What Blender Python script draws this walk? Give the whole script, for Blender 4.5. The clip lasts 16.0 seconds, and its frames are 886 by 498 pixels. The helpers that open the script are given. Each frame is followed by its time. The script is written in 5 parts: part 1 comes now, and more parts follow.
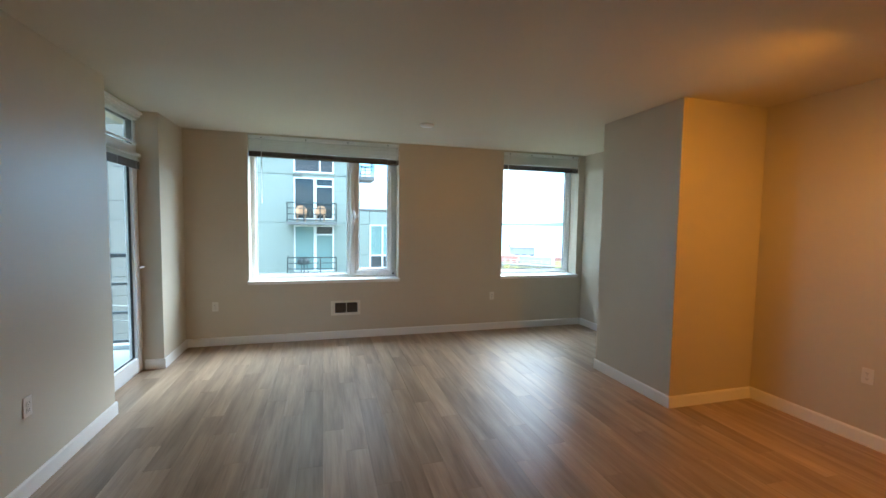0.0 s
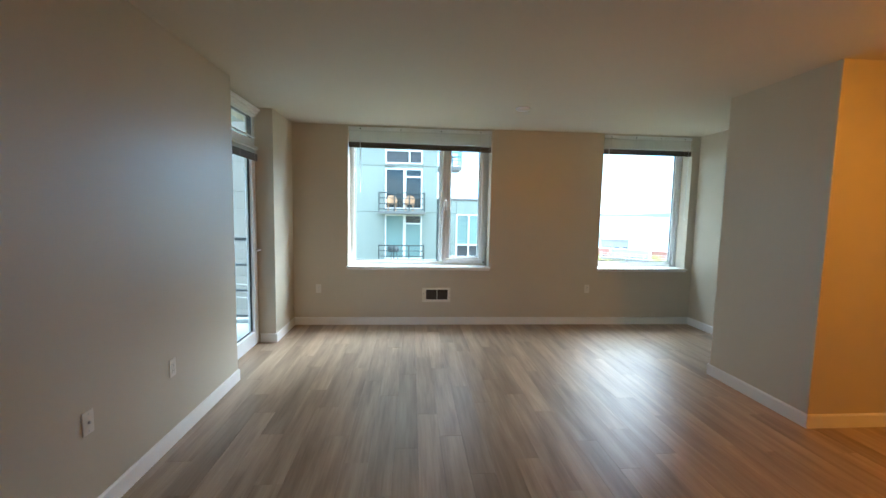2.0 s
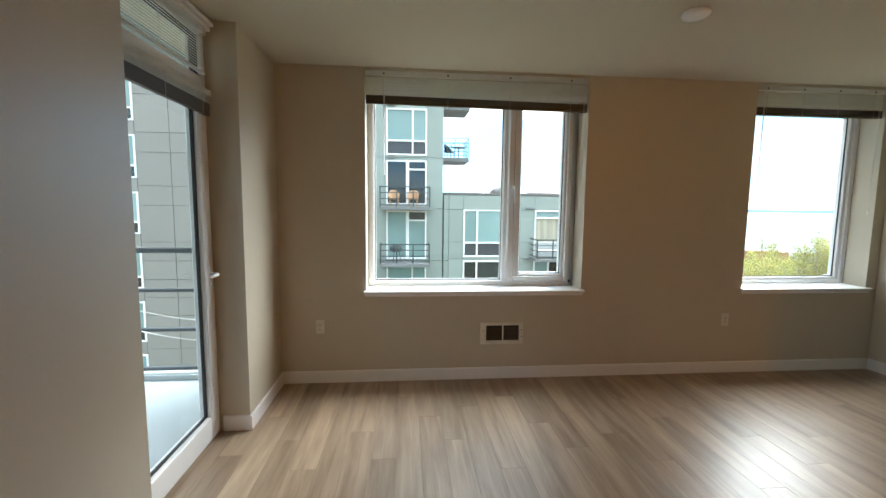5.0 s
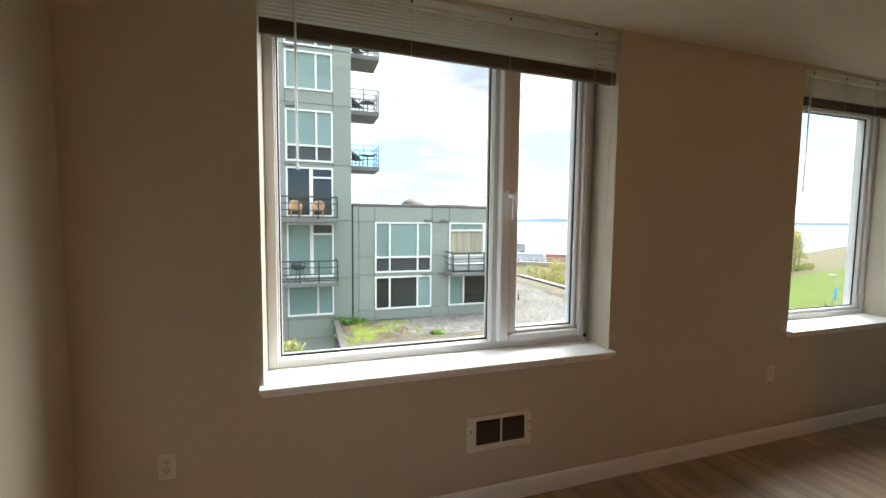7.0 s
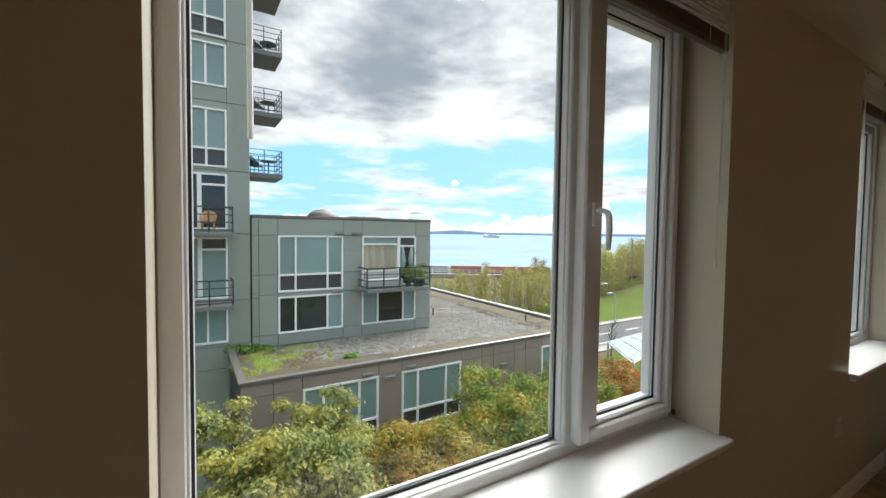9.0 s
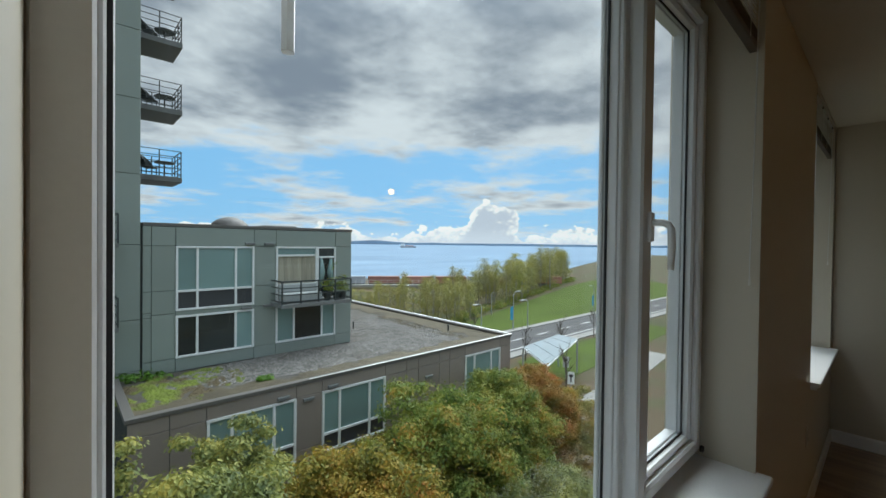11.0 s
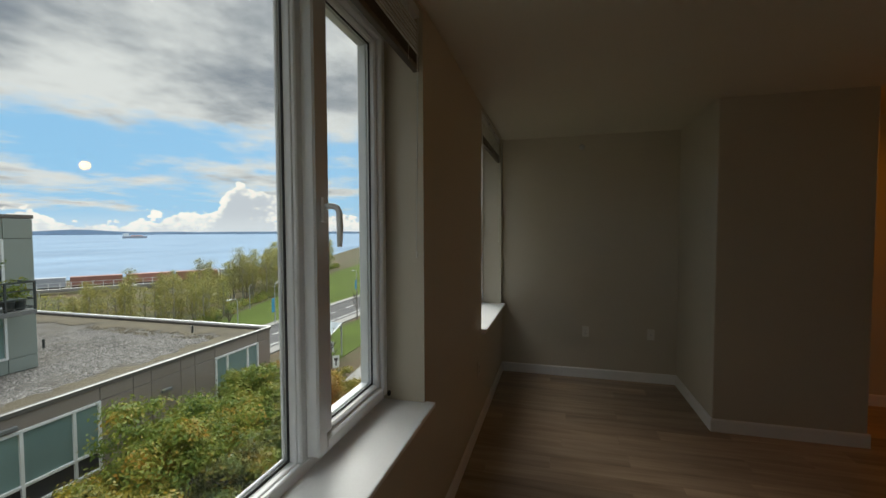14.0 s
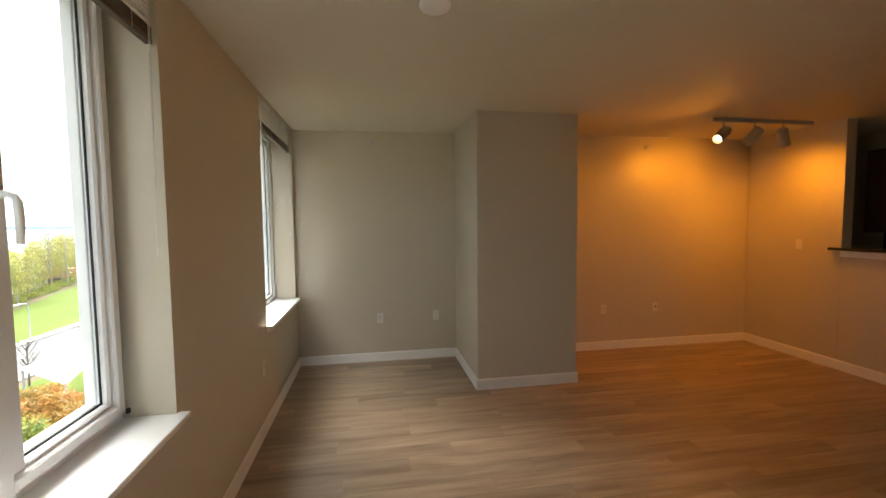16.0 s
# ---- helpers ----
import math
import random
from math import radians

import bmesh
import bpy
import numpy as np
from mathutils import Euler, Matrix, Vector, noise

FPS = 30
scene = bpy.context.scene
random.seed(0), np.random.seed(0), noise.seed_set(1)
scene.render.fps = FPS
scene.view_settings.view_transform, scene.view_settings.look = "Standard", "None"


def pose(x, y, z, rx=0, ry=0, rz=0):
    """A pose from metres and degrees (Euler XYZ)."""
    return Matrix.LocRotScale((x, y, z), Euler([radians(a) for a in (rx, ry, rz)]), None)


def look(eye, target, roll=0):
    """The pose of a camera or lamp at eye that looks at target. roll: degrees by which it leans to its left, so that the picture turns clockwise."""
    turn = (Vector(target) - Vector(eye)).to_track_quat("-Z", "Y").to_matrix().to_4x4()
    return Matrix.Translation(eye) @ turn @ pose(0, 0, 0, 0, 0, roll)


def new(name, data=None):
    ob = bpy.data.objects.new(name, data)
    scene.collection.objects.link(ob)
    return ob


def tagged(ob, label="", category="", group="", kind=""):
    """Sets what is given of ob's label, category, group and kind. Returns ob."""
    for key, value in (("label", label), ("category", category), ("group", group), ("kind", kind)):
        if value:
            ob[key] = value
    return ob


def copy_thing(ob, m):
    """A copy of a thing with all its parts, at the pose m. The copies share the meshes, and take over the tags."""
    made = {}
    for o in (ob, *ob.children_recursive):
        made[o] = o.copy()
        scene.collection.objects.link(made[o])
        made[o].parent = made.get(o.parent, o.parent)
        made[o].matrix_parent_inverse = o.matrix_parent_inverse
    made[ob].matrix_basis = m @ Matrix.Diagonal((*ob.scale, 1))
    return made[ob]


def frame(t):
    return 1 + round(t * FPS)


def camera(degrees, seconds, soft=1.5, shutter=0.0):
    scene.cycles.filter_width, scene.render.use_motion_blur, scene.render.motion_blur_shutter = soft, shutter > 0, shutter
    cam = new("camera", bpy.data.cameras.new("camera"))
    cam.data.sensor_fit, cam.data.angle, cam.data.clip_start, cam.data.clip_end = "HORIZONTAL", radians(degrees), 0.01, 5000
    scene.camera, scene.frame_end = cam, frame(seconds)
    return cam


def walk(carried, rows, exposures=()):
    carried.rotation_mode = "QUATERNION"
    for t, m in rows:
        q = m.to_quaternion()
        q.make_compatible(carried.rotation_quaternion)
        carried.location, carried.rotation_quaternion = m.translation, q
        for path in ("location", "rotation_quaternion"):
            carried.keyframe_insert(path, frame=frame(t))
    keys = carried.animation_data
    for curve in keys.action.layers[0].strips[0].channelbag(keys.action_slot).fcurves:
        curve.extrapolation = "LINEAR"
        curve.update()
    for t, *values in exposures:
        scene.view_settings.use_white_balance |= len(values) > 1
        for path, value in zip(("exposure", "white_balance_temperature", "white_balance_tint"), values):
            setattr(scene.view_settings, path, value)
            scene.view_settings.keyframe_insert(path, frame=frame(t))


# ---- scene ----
cam = camera(93.9, 16.0)
PATH = [
    (0, (0.922, -5.587, 1.557), (1.474, -3.668, 1.43), 0.9),
    (0.5, (0.92, -5.587, 1.547), (1.355, -3.64, 1.409), 0.9),
    (1, (0.902, -5.575, 1.537), (1.231, -3.608, 1.385), 1.0),
    (1.5, (0.869, -5.559, 1.533), (1.106, -3.58, 1.367), 1.1),
    (2, (0.851, -5.498, 1.533), (1.004, -3.512, 1.351), 1.1),
    (2.5, (0.794, -5.296, 1.527), (0.881, -3.307, 1.334), 1.0),
    (3, (0.706, -5.036, 1.525), (0.747, -3.046, 1.323), 0.8),
    (5.5, (0.3, -3.079, 1.501), (0.565, -1.106, 1.302), 0.6),
    (6, (0.26, -2.701, 1.526), (0.638, -0.745, 1.342), 0.6),
    (6.5, (0.245, -2.326, 1.537), (0.747, -0.397, 1.373), 0.6),
    (7, (0.218, -1.97, 1.547), (0.84, -0.074, 1.404), 0.6),
    (7.5, (0.174, -1.649, 1.569), (0.913, 0.205, 1.45), 0.7),
    (8, (0.14, -1.337, 1.579), (0.995, 0.468, 1.474), 0.7),
    (10.5, (0.047, -0.367, 1.616), (1.322, 1.174, 1.58), 0.7),
    (11, (0.047, -0.315, 1.612), (1.407, 1.151, 1.586), 0.7),
    (11.5, (0.048, -0.295, 1.618), (1.501, 1.08, 1.593), 0.7),
    (12, (0.072, -0.303, 1.617), (1.623, 0.959, 1.59), 0.5),
    (12.5, (0.087, -0.347, 1.611), (1.743, 0.775, 1.577), 0.3),
    (13, (0.085, -0.413, 1.604), (1.846, 0.533, 1.558), 0.1),
    (13.5, (0.076, -0.496, 1.593), (1.931, 0.248, 1.533), -0.2),
    (14, (0.076, -0.591, 1.594), (2.004, -0.063, 1.51), -0.2),
    (14.5, (0.06, -0.674, 1.601), (2.034, -0.37, 1.495), -0.3),
    (15, (0.044, -0.739, 1.606), (2.039, -0.657, 1.485), -0.4),
    (15.5, (0.033, -0.783, 1.606), (2.024, -0.92, 1.477), -0.5),
    (16, (0.012, -0.839, 1.591), (1.98, -1.173, 1.465), -0.6),
]
EXPOSURES = [
    (0, 2.25, 5300, -2), (3, 2.35, 5600, -1), (5.5, 1.6, 6500, 6), (7, 1.35, 6900, 9), (8, 0.95, 7000, 10), (10.5, -0.22, 6400, 5),
    (11.5, -0.32, 6200, 3), (13, -0.42, 6200, 3), (14, -0.25, 7000, 7), (15, 0.85, 8200, 11), (16, 1.9, 7200, 10),
]
walk(cam, [(t, look(eye, target, roll)) for t, eye, target, roll in PATH], exposures=EXPOSURES)

# ---- world and light ----
SUN_AZ, SUN_EL = radians(67), radians(41)
world = bpy.data.worlds.new("sky")
scene.world = world
world.use_nodes = True


def build_sky():
    nt = world.node_tree
    N, Lk = nt.nodes, nt.links
    N.clear()

    def node(kind, **kw):
        n = N.new(kind)
        for k, val in kw.items():
            if k == "operation":
                n.operation = val
            elif k == "blend":
                n.blend_type = val
        return n

    def math_(op, a, b=None, clamp=False):
        n = N.new("ShaderNodeMath")
        n.operation = op
        n.use_clamp = clamp
        for i, v in enumerate((a, b)):
            if v is None:
                continue
            if isinstance(v, (int, float)):
                n.inputs[i].default_value = v
            else:
                Lk.new(v, n.inputs[i])
        return n.outputs[0]

    def smooth(v, a, b):
        n = N.new("ShaderNodeMapRange")
        n.interpolation_type = "SMOOTHSTEP"
        Lk.new(v, n.inputs[0])
        n.inputs[1].default_value, n.inputs[2].default_value = a, b
        return n.outputs[0]

    def mix(f, a, b):
        n = N.new("ShaderNodeMix")
        n.data_type = "RGBA"
        Lk.new(f, n.inputs[0]) if not isinstance(f, (int, float)) else None
        if isinstance(f, (int, float)):
            n.inputs[0].default_value = f
        for i, v in ((6, a), (7, b)):
            if isinstance(v, tuple):
                n.inputs[i].default_value = v
            else:
                Lk.new(v, n.inputs[i])
        return n.outputs[2]

    def noise_(vec, scale, detail, rough=0.55):
        n = N.new("ShaderNodeTexNoise")
        n.inputs["Scale"].default_value = scale
        n.inputs["Detail"].default_value = detail
        n.inputs["Roughness"].default_value = rough
        Lk.new(vec, n.inputs["Vector"])
        return n.outputs["Fac"]

    coord = N.new("ShaderNodeTexCoord").outputs["Generated"]
    sep = N.new("ShaderNodeSeparateXYZ")
    Lk.new(coord, sep.inputs[0])
    x, y, z = sep.outputs
    zc = math_("MAXIMUM", z, 0.0)
    den = math_("ADD", zc, 0.11)
    comb = N.new("ShaderNodeCombineXYZ")
    Lk.new(math_("DIVIDE", x, den), comb.inputs[0])
    Lk.new(math_("DIVIDE", y, den), comb.inputs[1])
    layer = comb.outputs[0]
    big = noise_(layer, 0.55, 7, 0.54)
    fine = noise_(layer, 1.9, 6, 0.6)
    shade = noise_(layer, 1.7, 8, 0.58)
    dens = math_("ADD", math_("MULTIPLY", big, 0.68), math_("MULTIPLY", fine, 0.32))
    # the layer thins out low over the water
    dens = math_("ADD", dens, math_("MULTIPLY", smooth(z, 0.10, 0.34), 0.17))
    cover = smooth(dens, 0.47, 0.585)
    thick = smooth(math_("ADD", dens, math_("MULTIPLY", math_("SUBTRACT", shade, 0.5), 0.62)), 0.51, 0.80)
    sky = N.new("ShaderNodeTexSky")
    sky.sky_type = "NISHITA"
    sky.sun_disc = False
    sky.sun_elevation, sky.sun_rotation = SUN_EL, SUN_AZ
    sky.air_density, sky.dust_density, sky.ozone_density = 1.0, 0.6, 1.6
    white = (6.4, 6.7, 7.1, 1)
    grey = (2.15, 2.5, 3.1, 1)
    cloud = mix(thick, white, grey)
    blue = mix(0.88, sky.outputs[0], (2.3, 5.0, 8.2, 1))
    col = mix(cover, blue, cloud)
    # heaped clouds standing along the horizon
    az = math_("ARCTAN2", x, y)
    cv = N.new("ShaderNodeCombineXYZ")
    Lk.new(az, cv.inputs[0])
    Lk.new(math_("MULTIPLY", z, 1.5), cv.inputs[1])
    heap = noise_(cv.outputs[0], 7.0, 3, 0.5)
    puff = noise_(cv.outputs[0], 24.0, 6, 0.6)
    def lumps(scale):
        n = N.new("ShaderNodeTexVoronoi")
        n.feature = "SMOOTH_F1"
        n.inputs["Scale"].default_value = scale
        n.inputs["Smoothness"].default_value = 0.25
        Lk.new(cv.outputs[0], n.inputs["Vector"])
        return math_("SUBTRACT", 0.45, n.outputs["Distance"])
    lump, small = lumps(34.0), lumps(90.0)
    heap2 = noise_(cv.outputs[0], 15.0, 2, 0.5)
    tower = math_("SUBTRACT", az, 0.868)
    tower = math_("MULTIPLY", tower, tower)
    tower = math_("MULTIPLY", math_("MULTIPLY", tower, tower), -90000.0)
    tower = math_("MULTIPLY", math_("EXPONENT", tower, None), 0.062)
    top = math_("ADD", math_("MULTIPLY", math_("SUBTRACT", heap, 0.25), 0.13), tower)
    top = math_("ADD", top, math_("ADD", math_("MULTIPLY", math_("SUBTRACT", puff, 0.5), 0.035), math_("MULTIPLY", math_("MULTIPLY", tower, math_("SUBTRACT", heap2, 0.45)), 3.2)))
    top = math_("ADD", top, math_("ADD", math_("MULTIPLY", lump, 0.030), math_("MULTIPLY", small, 0.011)))
    inside = smooth(math_("SUBTRACT", top, z), -0.001, 0.004)
    inside = math_("MULTIPLY", inside, smooth(math_("SUBTRACT", math_("ADD", tower, 0.055), z), 0.0, 0.012))
    shadowed = smooth(math_("SUBTRACT", math_("ADD", top, math_("MULTIPLY", math_("ADD", lump, small), -0.05)), z), 0.0, 0.055)
    heapcol = mix(shadowed, (9.2, 9.0, 8.8, 1), (5.0, 5.5, 6.4, 1))
    col = mix(inside, col, heapcol)
    # pale haze at the horizon
    haze = math_("MULTIPLY", math_("SUBTRACT", 1.0, smooth(z, 0.0, 0.05)), 0.45)
    col = mix(haze, col, (7.2, 7.8, 8.6, 1))
    # cloud cover grows brighter overhead, as under any veiled sky
    lift = math_("ADD", math_("MULTIPLY", smooth(z, 0.42, 0.95), 3.2), 1.0)
    vm = N.new("ShaderNodeVectorMath")
    vm.operation = "SCALE"
    Lk.new(col, vm.inputs[0])
    Lk.new(lift, vm.inputs["Scale"])
    col = vm.outputs[0]
    bg = N.new("ShaderNodeBackground")
    Lk.new(col, bg.inputs[0])
    bg.inputs[1].default_value = 0.14
    out = N.new("ShaderNodeOutputWorld")
    Lk.new(bg.outputs[0], out.inputs[0])


build_sky()
sun_data = bpy.data.lights.new("sun", "SUN")
sun_data.energy, sun_data.angle, sun_data.color = 4.9, radians(64), (0.97, 0.98, 1.0)
sun = new("sun", sun_data)
# the veiled sun stands over the open side of the bay and shines in at the windows
sun.matrix_world = look((0, 0, 0), (-math.sin(SUN_AZ) * math.cos(SUN_EL), -math.cos(SUN_AZ) * math.cos(SUN_EL), -math.sin(SUN_EL)))


# ---- materials ----
def material(name, base, rough=0.6, metal=0.0, var=0.12, scale=3.0, fine=60.0, bump=0.15, dist=0.002, spec=0.5,
             stretch=(1, 1, 1), second=None, patch=0.5, island=False, objrand=0.0, coat=0.0, coords="Object"):
    m = bpy.data.materials.new(name)
    m.use_nodes = True
    nt = m.node_tree
    N, Lk = nt.nodes, nt.links
    b = N["Principled BSDF"]
    b.inputs["Roughness"].default_value = rough
    b.inputs["Metallic"].default_value = metal
    b.inputs["Specular IOR Level"].default_value = spec
    b.inputs["Coat Weight"].default_value = coat
    tc = N.new("ShaderNodeTexCoord")
    mp = N.new("ShaderNodeMapping")
    mp.inputs["Scale"].default_value = stretch
    Lk.new(tc.outputs[coords], mp.inputs[0])
    vec = mp.outputs[0]
    n1 = N.new("ShaderNodeTexNoise")
    n1.inputs["Scale"].default_value = scale
    n1.inputs["Detail"].default_value = 4
    n2 = N.new("ShaderNodeTexNoise")
    n2.inputs["Scale"].default_value = fine
    n2.inputs["Detail"].default_value = 3
    Lk.new(vec, n1.inputs["Vector"])
    Lk.new(vec, n2.inputs["Vector"])
    c0 = tuple(max(0, c * (1 - var)) for c in base)
    c1 = tuple(min(1, c * (1 + var)) for c in base)
    ramp = N.new("ShaderNodeValToRGB")
    ramp.color_ramp.elements[0].color = (*c0, 1)
    ramp.color_ramp.elements[1].color = (*c1, 1)
    ramp.color_ramp.elements[0].position, ramp.color_ramp.elements[1].position = 0.3, 0.7
    add = N.new("ShaderNodeMath")
    add.operation = "MULTIPLY_ADD"
    Lk.new(n2.outputs["Fac"], add.inputs[0])
    add.inputs[1].default_value = 0.4
    mul = N.new("ShaderNodeMath")
    mul.operation = "MULTIPLY"
    mul.inputs[1].default_value = 0.6
    Lk.new(n1.outputs["Fac"], mul.inputs[0])
    Lk.new(mul.outputs[0], add.inputs[2])
    Lk.new(add.outputs[0], ramp.inputs[0])
    col = ramp.outputs[0]
    if second:
        r2 = N.new("ShaderNodeValToRGB")
        r2.color_ramp.elements[0].position, r2.color_ramp.elements[1].position = patch - 0.06, patch + 0.06
        n3 = N.new("ShaderNodeTexNoise")
        n3.inputs["Scale"].default_value = scale * 0.7
        n3.inputs["Detail"].default_value = 6
        Lk.new(vec, n3.inputs["Vector"])
        Lk.new(n3.outputs["Fac"], r2.inputs[0])
        mx = N.new("ShaderNodeMix")
        mx.data_type = "RGBA"
        Lk.new(r2.outputs[0], mx.inputs[0])
        Lk.new(col, mx.inputs[6])
        mx.inputs[7].default_value = (*second, 1)
        col = mx.outputs[2]
    if island or objrand:
        hs = N.new("ShaderNodeHueSaturation")
        mr = N.new("ShaderNodeMapRange")
        amt = objrand or 0.25
        mr.inputs[3].default_value, mr.inputs[4].default_value = 1 - amt, 1 + amt
        if island:
            g = N.new("ShaderNodeNewGeometry")
            Lk.new(g.outputs["Random Per Island"], mr.inputs[0])
        else:
            g = N.new("ShaderNodeObjectInfo")
            Lk.new(g.outputs["Random"], mr.inputs[0])
        Lk.new(mr.outputs[0], hs.inputs["Value"])
        Lk.new(col, hs.inputs["Color"])
        col = hs.outputs[0]
    Lk.new(col, b.inputs["Base Color"])
    rr = N.new("ShaderNodeMapRange")
    rr.inputs[3].default_value, rr.inputs[4].default_value = max(0, rough - 0.08), min(1, rough + 0.08)
    Lk.new(n1.outputs["Fac"], rr.inputs[0])
    Lk.new(rr.outputs[0], b.inputs["Roughness"])
    if bump:
        bp = N.new("ShaderNodeBump")
        bp.inputs["Strength"].default_value = bump
        bp.inputs["Distance"].default_value = dist
        Lk.new(n2.outputs["Fac"], bp.inputs["Height"])
        Lk.new(bp.outputs[0], b.inputs["Normal"])
    return m


def let_through(m, share):
    """Let part of the light pass through thin slats, as white plastic does."""
    N, Lk = m.node_tree.nodes, m.node_tree.links
    p = N["Principled BSDF"]
    tl = N.new("ShaderNodeBsdfTranslucent")
    Lk.new(p.inputs["Base Color"].links[0].from_socket, tl.inputs[0])
    mx = N.new("ShaderNodeMixShader")
    mx.inputs[0].default_value = share
    Lk.new(p.outputs[0], mx.inputs[1])
    Lk.new(tl.outputs[0], mx.inputs[2])
    Lk.new(mx.outputs[0], N["Material Output"].inputs[0])


def glass_mat(name, tint=(0.975, 0.99, 0.985), base=0.025, edge=0.55):
    """Clear pane: light goes straight through, with a mirror image that grows towards grazing angles."""
    m = bpy.data.materials.new(name)
    m.use_nodes = True
    N, Lk = m.node_tree.nodes, m.node_tree.links
    N.clear()
    tr = N.new("ShaderNodeBsdfTransparent")
    tr.inputs[0].default_value = (*tint, 1)
    gl = N.new("ShaderNodeBsdfGlossy")
    gl.inputs["Roughness"].default_value = 0.01
    lw = N.new("ShaderNodeLayerWeight")
    lw.inputs["Blend"].default_value = 0.5
    pw = N.new("ShaderNodeMath")
    pw.operation = "POWER"
    pw.inputs[1].default_value = 5.0
    ma = N.new("ShaderNodeMath")
    ma.operation = "MULTIPLY_ADD"
    ma.inputs[1].default_value, ma.inputs[2].default_value = edge, base
    Lk.new(lw.outputs["Facing"], pw.inputs[0])
    Lk.new(pw.outputs[0], ma.inputs[0])
    mx = N.new("ShaderNodeMixShader")
    Lk.new(ma.outputs[0], mx.inputs[0])
    Lk.new(tr.outputs[0], mx.inputs[1])
    Lk.new(gl.outputs[0], mx.inputs[2])
    o = N.new("ShaderNodeOutputMaterial")
    Lk.new(mx.outputs[0], o.inputs[0])
    return m


def plank_mat():
    m = bpy.data.materials.new("oak_vinyl")
    m.use_nodes = True
    N, Lk = m.node_tree.nodes, m.node_tree.links
    b = N["Principled BSDF"]
    tc = N.new("ShaderNodeTexCoord")
    oi = N.new("ShaderNodeObjectInfo")
    off = N.new("ShaderNodeVectorMath")
    off.operation = "MULTIPLY_ADD"
    cmb = N.new("ShaderNodeCombineXYZ")
    for i in range(3):
        Lk.new(oi.outputs["Random"], cmb.inputs[i])
    Lk.new(cmb.outputs[0], off.inputs[0])
    off.inputs[1].default_value = (37, 91, 13)
    Lk.new(tc.outputs["Object"], off.inputs[2])

    def noise_(sx, sy, scale, detail, distort=0.0):
        mp = N.new("ShaderNodeMapping")
        mp.inputs["Scale"].default_value = (sx, sy, 1)
        Lk.new(off.outputs[0], mp.inputs[0])
        n = N.new("ShaderNodeTexNoise")
        n.inputs["Scale"].default_value, n.inputs["Detail"].default_value = scale, detail
        n.inputs["Distortion"].default_value = distort
        Lk.new(mp.outputs[0], n.inputs["Vector"])
        return n.outputs["Fac"]
    broad = noise_(10, 1.0, 1.0, 4, 0.5)
    grain = noise_(110, 3.4, 1.0, 4, 0.2)
    streak = noise_(26, 2.0, 1.0, 3, 0.5)
    ramp = N.new("ShaderNodeValToRGB")
    e = ramp.color_ramp.elements
    e[0].position, e[0].color = 0.22, (0.16, 0.100, 0.060, 1)
    e[1].position, e[1].color = 0.56, (0.54, 0.415, 0.295, 1)
    mid = e.new(0.39)
    mid.color = (0.37, 0.262, 0.172, 1)
    s = N.new("ShaderNodeMath")
    s.operation = "MULTIPLY_ADD"
    Lk.new(grain, s.inputs[0])
    s.inputs[1].default_value = 0.14
    s2 = N.new("ShaderNodeMath")
    s2.operation = "MULTIPLY_ADD"
    Lk.new(streak, s2.inputs[0])
    s2.inputs[1].default_value = 0.22
    s3 = N.new("ShaderNodeMath")
    s3.operation = "MULTIPLY"
    Lk.new(broad, s3.inputs[0])
    s3.inputs[1].default_value = 0.42
    Lk.new(s3.outputs[0], s2.inputs[2])
    Lk.new(s2.outputs[0], s.inputs[2])
    Lk.new(s.outputs[0], ramp.inputs[0])
    hs = N.new("ShaderNodeHueSaturation")
    mr = N.new("ShaderNodeMapRange")
    mr.inputs[3].default_value, mr.inputs[4].default_value = 0.80, 1.14
    Lk.new(oi.outputs["Random"], mr.inputs[0])
    Lk.new(mr.outputs[0], hs.inputs["Value"])
    Lk.new(ramp.outputs[0], hs.inputs["Color"])
    Lk.new(hs.outputs[0], b.inputs["Base Color"])
    rr = N.new("ShaderNodeMapRange")
    rr.inputs[3].default_value, rr.inputs[4].default_value = 0.32, 0.46
    b.inputs["Specular IOR Level"].default_value = 0.9
    Lk.new(streak, rr.inputs[0])
    Lk.new(rr.outputs[0], b.inputs["Roughness"])
    bp = N.new("ShaderNodeBump")
    bp.inputs["Strength"].default_value, bp.inputs["Distance"].default_value = 0.2, 0.0008
    Lk.new(grain, bp.inputs["Height"])
    Lk.new(bp.outputs[0], b.inputs["Normal"])
    return m


PAINT = material("wall_paint", (0.585, 0.525, 0.412), 0.42, spec=0.9, var=0.03, scale=1.2, fine=260, bump=0.10, dist=0.001)
CEIL = material("ceiling_paint", (0.66, 0.605, 0.485), 0.72, var=0.03, scale=1.0, fine=200, bump=0.12, dist=0.001)
TRIM = material("white_trim", (0.87, 0.865, 0.845), 0.38, var=0.03, scale=2, fine=90, bump=0.04, dist=0.0006)
VINYL = material("white_vinyl", (0.78, 0.79, 0.79), 0.34, var=0.03, scale=3, fine=120, bump=0.03, dist=0.0005)
GASKET = material("black_rubber", (0.018, 0.018, 0.02), 0.6, var=0.2, scale=20, fine=200, bump=0.05)
PLASTIC = material("ivory_plastic", (0.76, 0.73, 0.66), 0.35, var=0.03, scale=8, fine=150, bump=0.02)
SLOT = material("dark_slot", (0.02, 0.018, 0.016), 0.6, var=0.2, scale=30, fine=200, bump=0)
GLASS = glass_mat("clear_glass")
SLAT = material("blind_slat", (0.88, 0.88, 0.87), 0.42, var=0.05, scale=4, fine=80, bump=0.04)
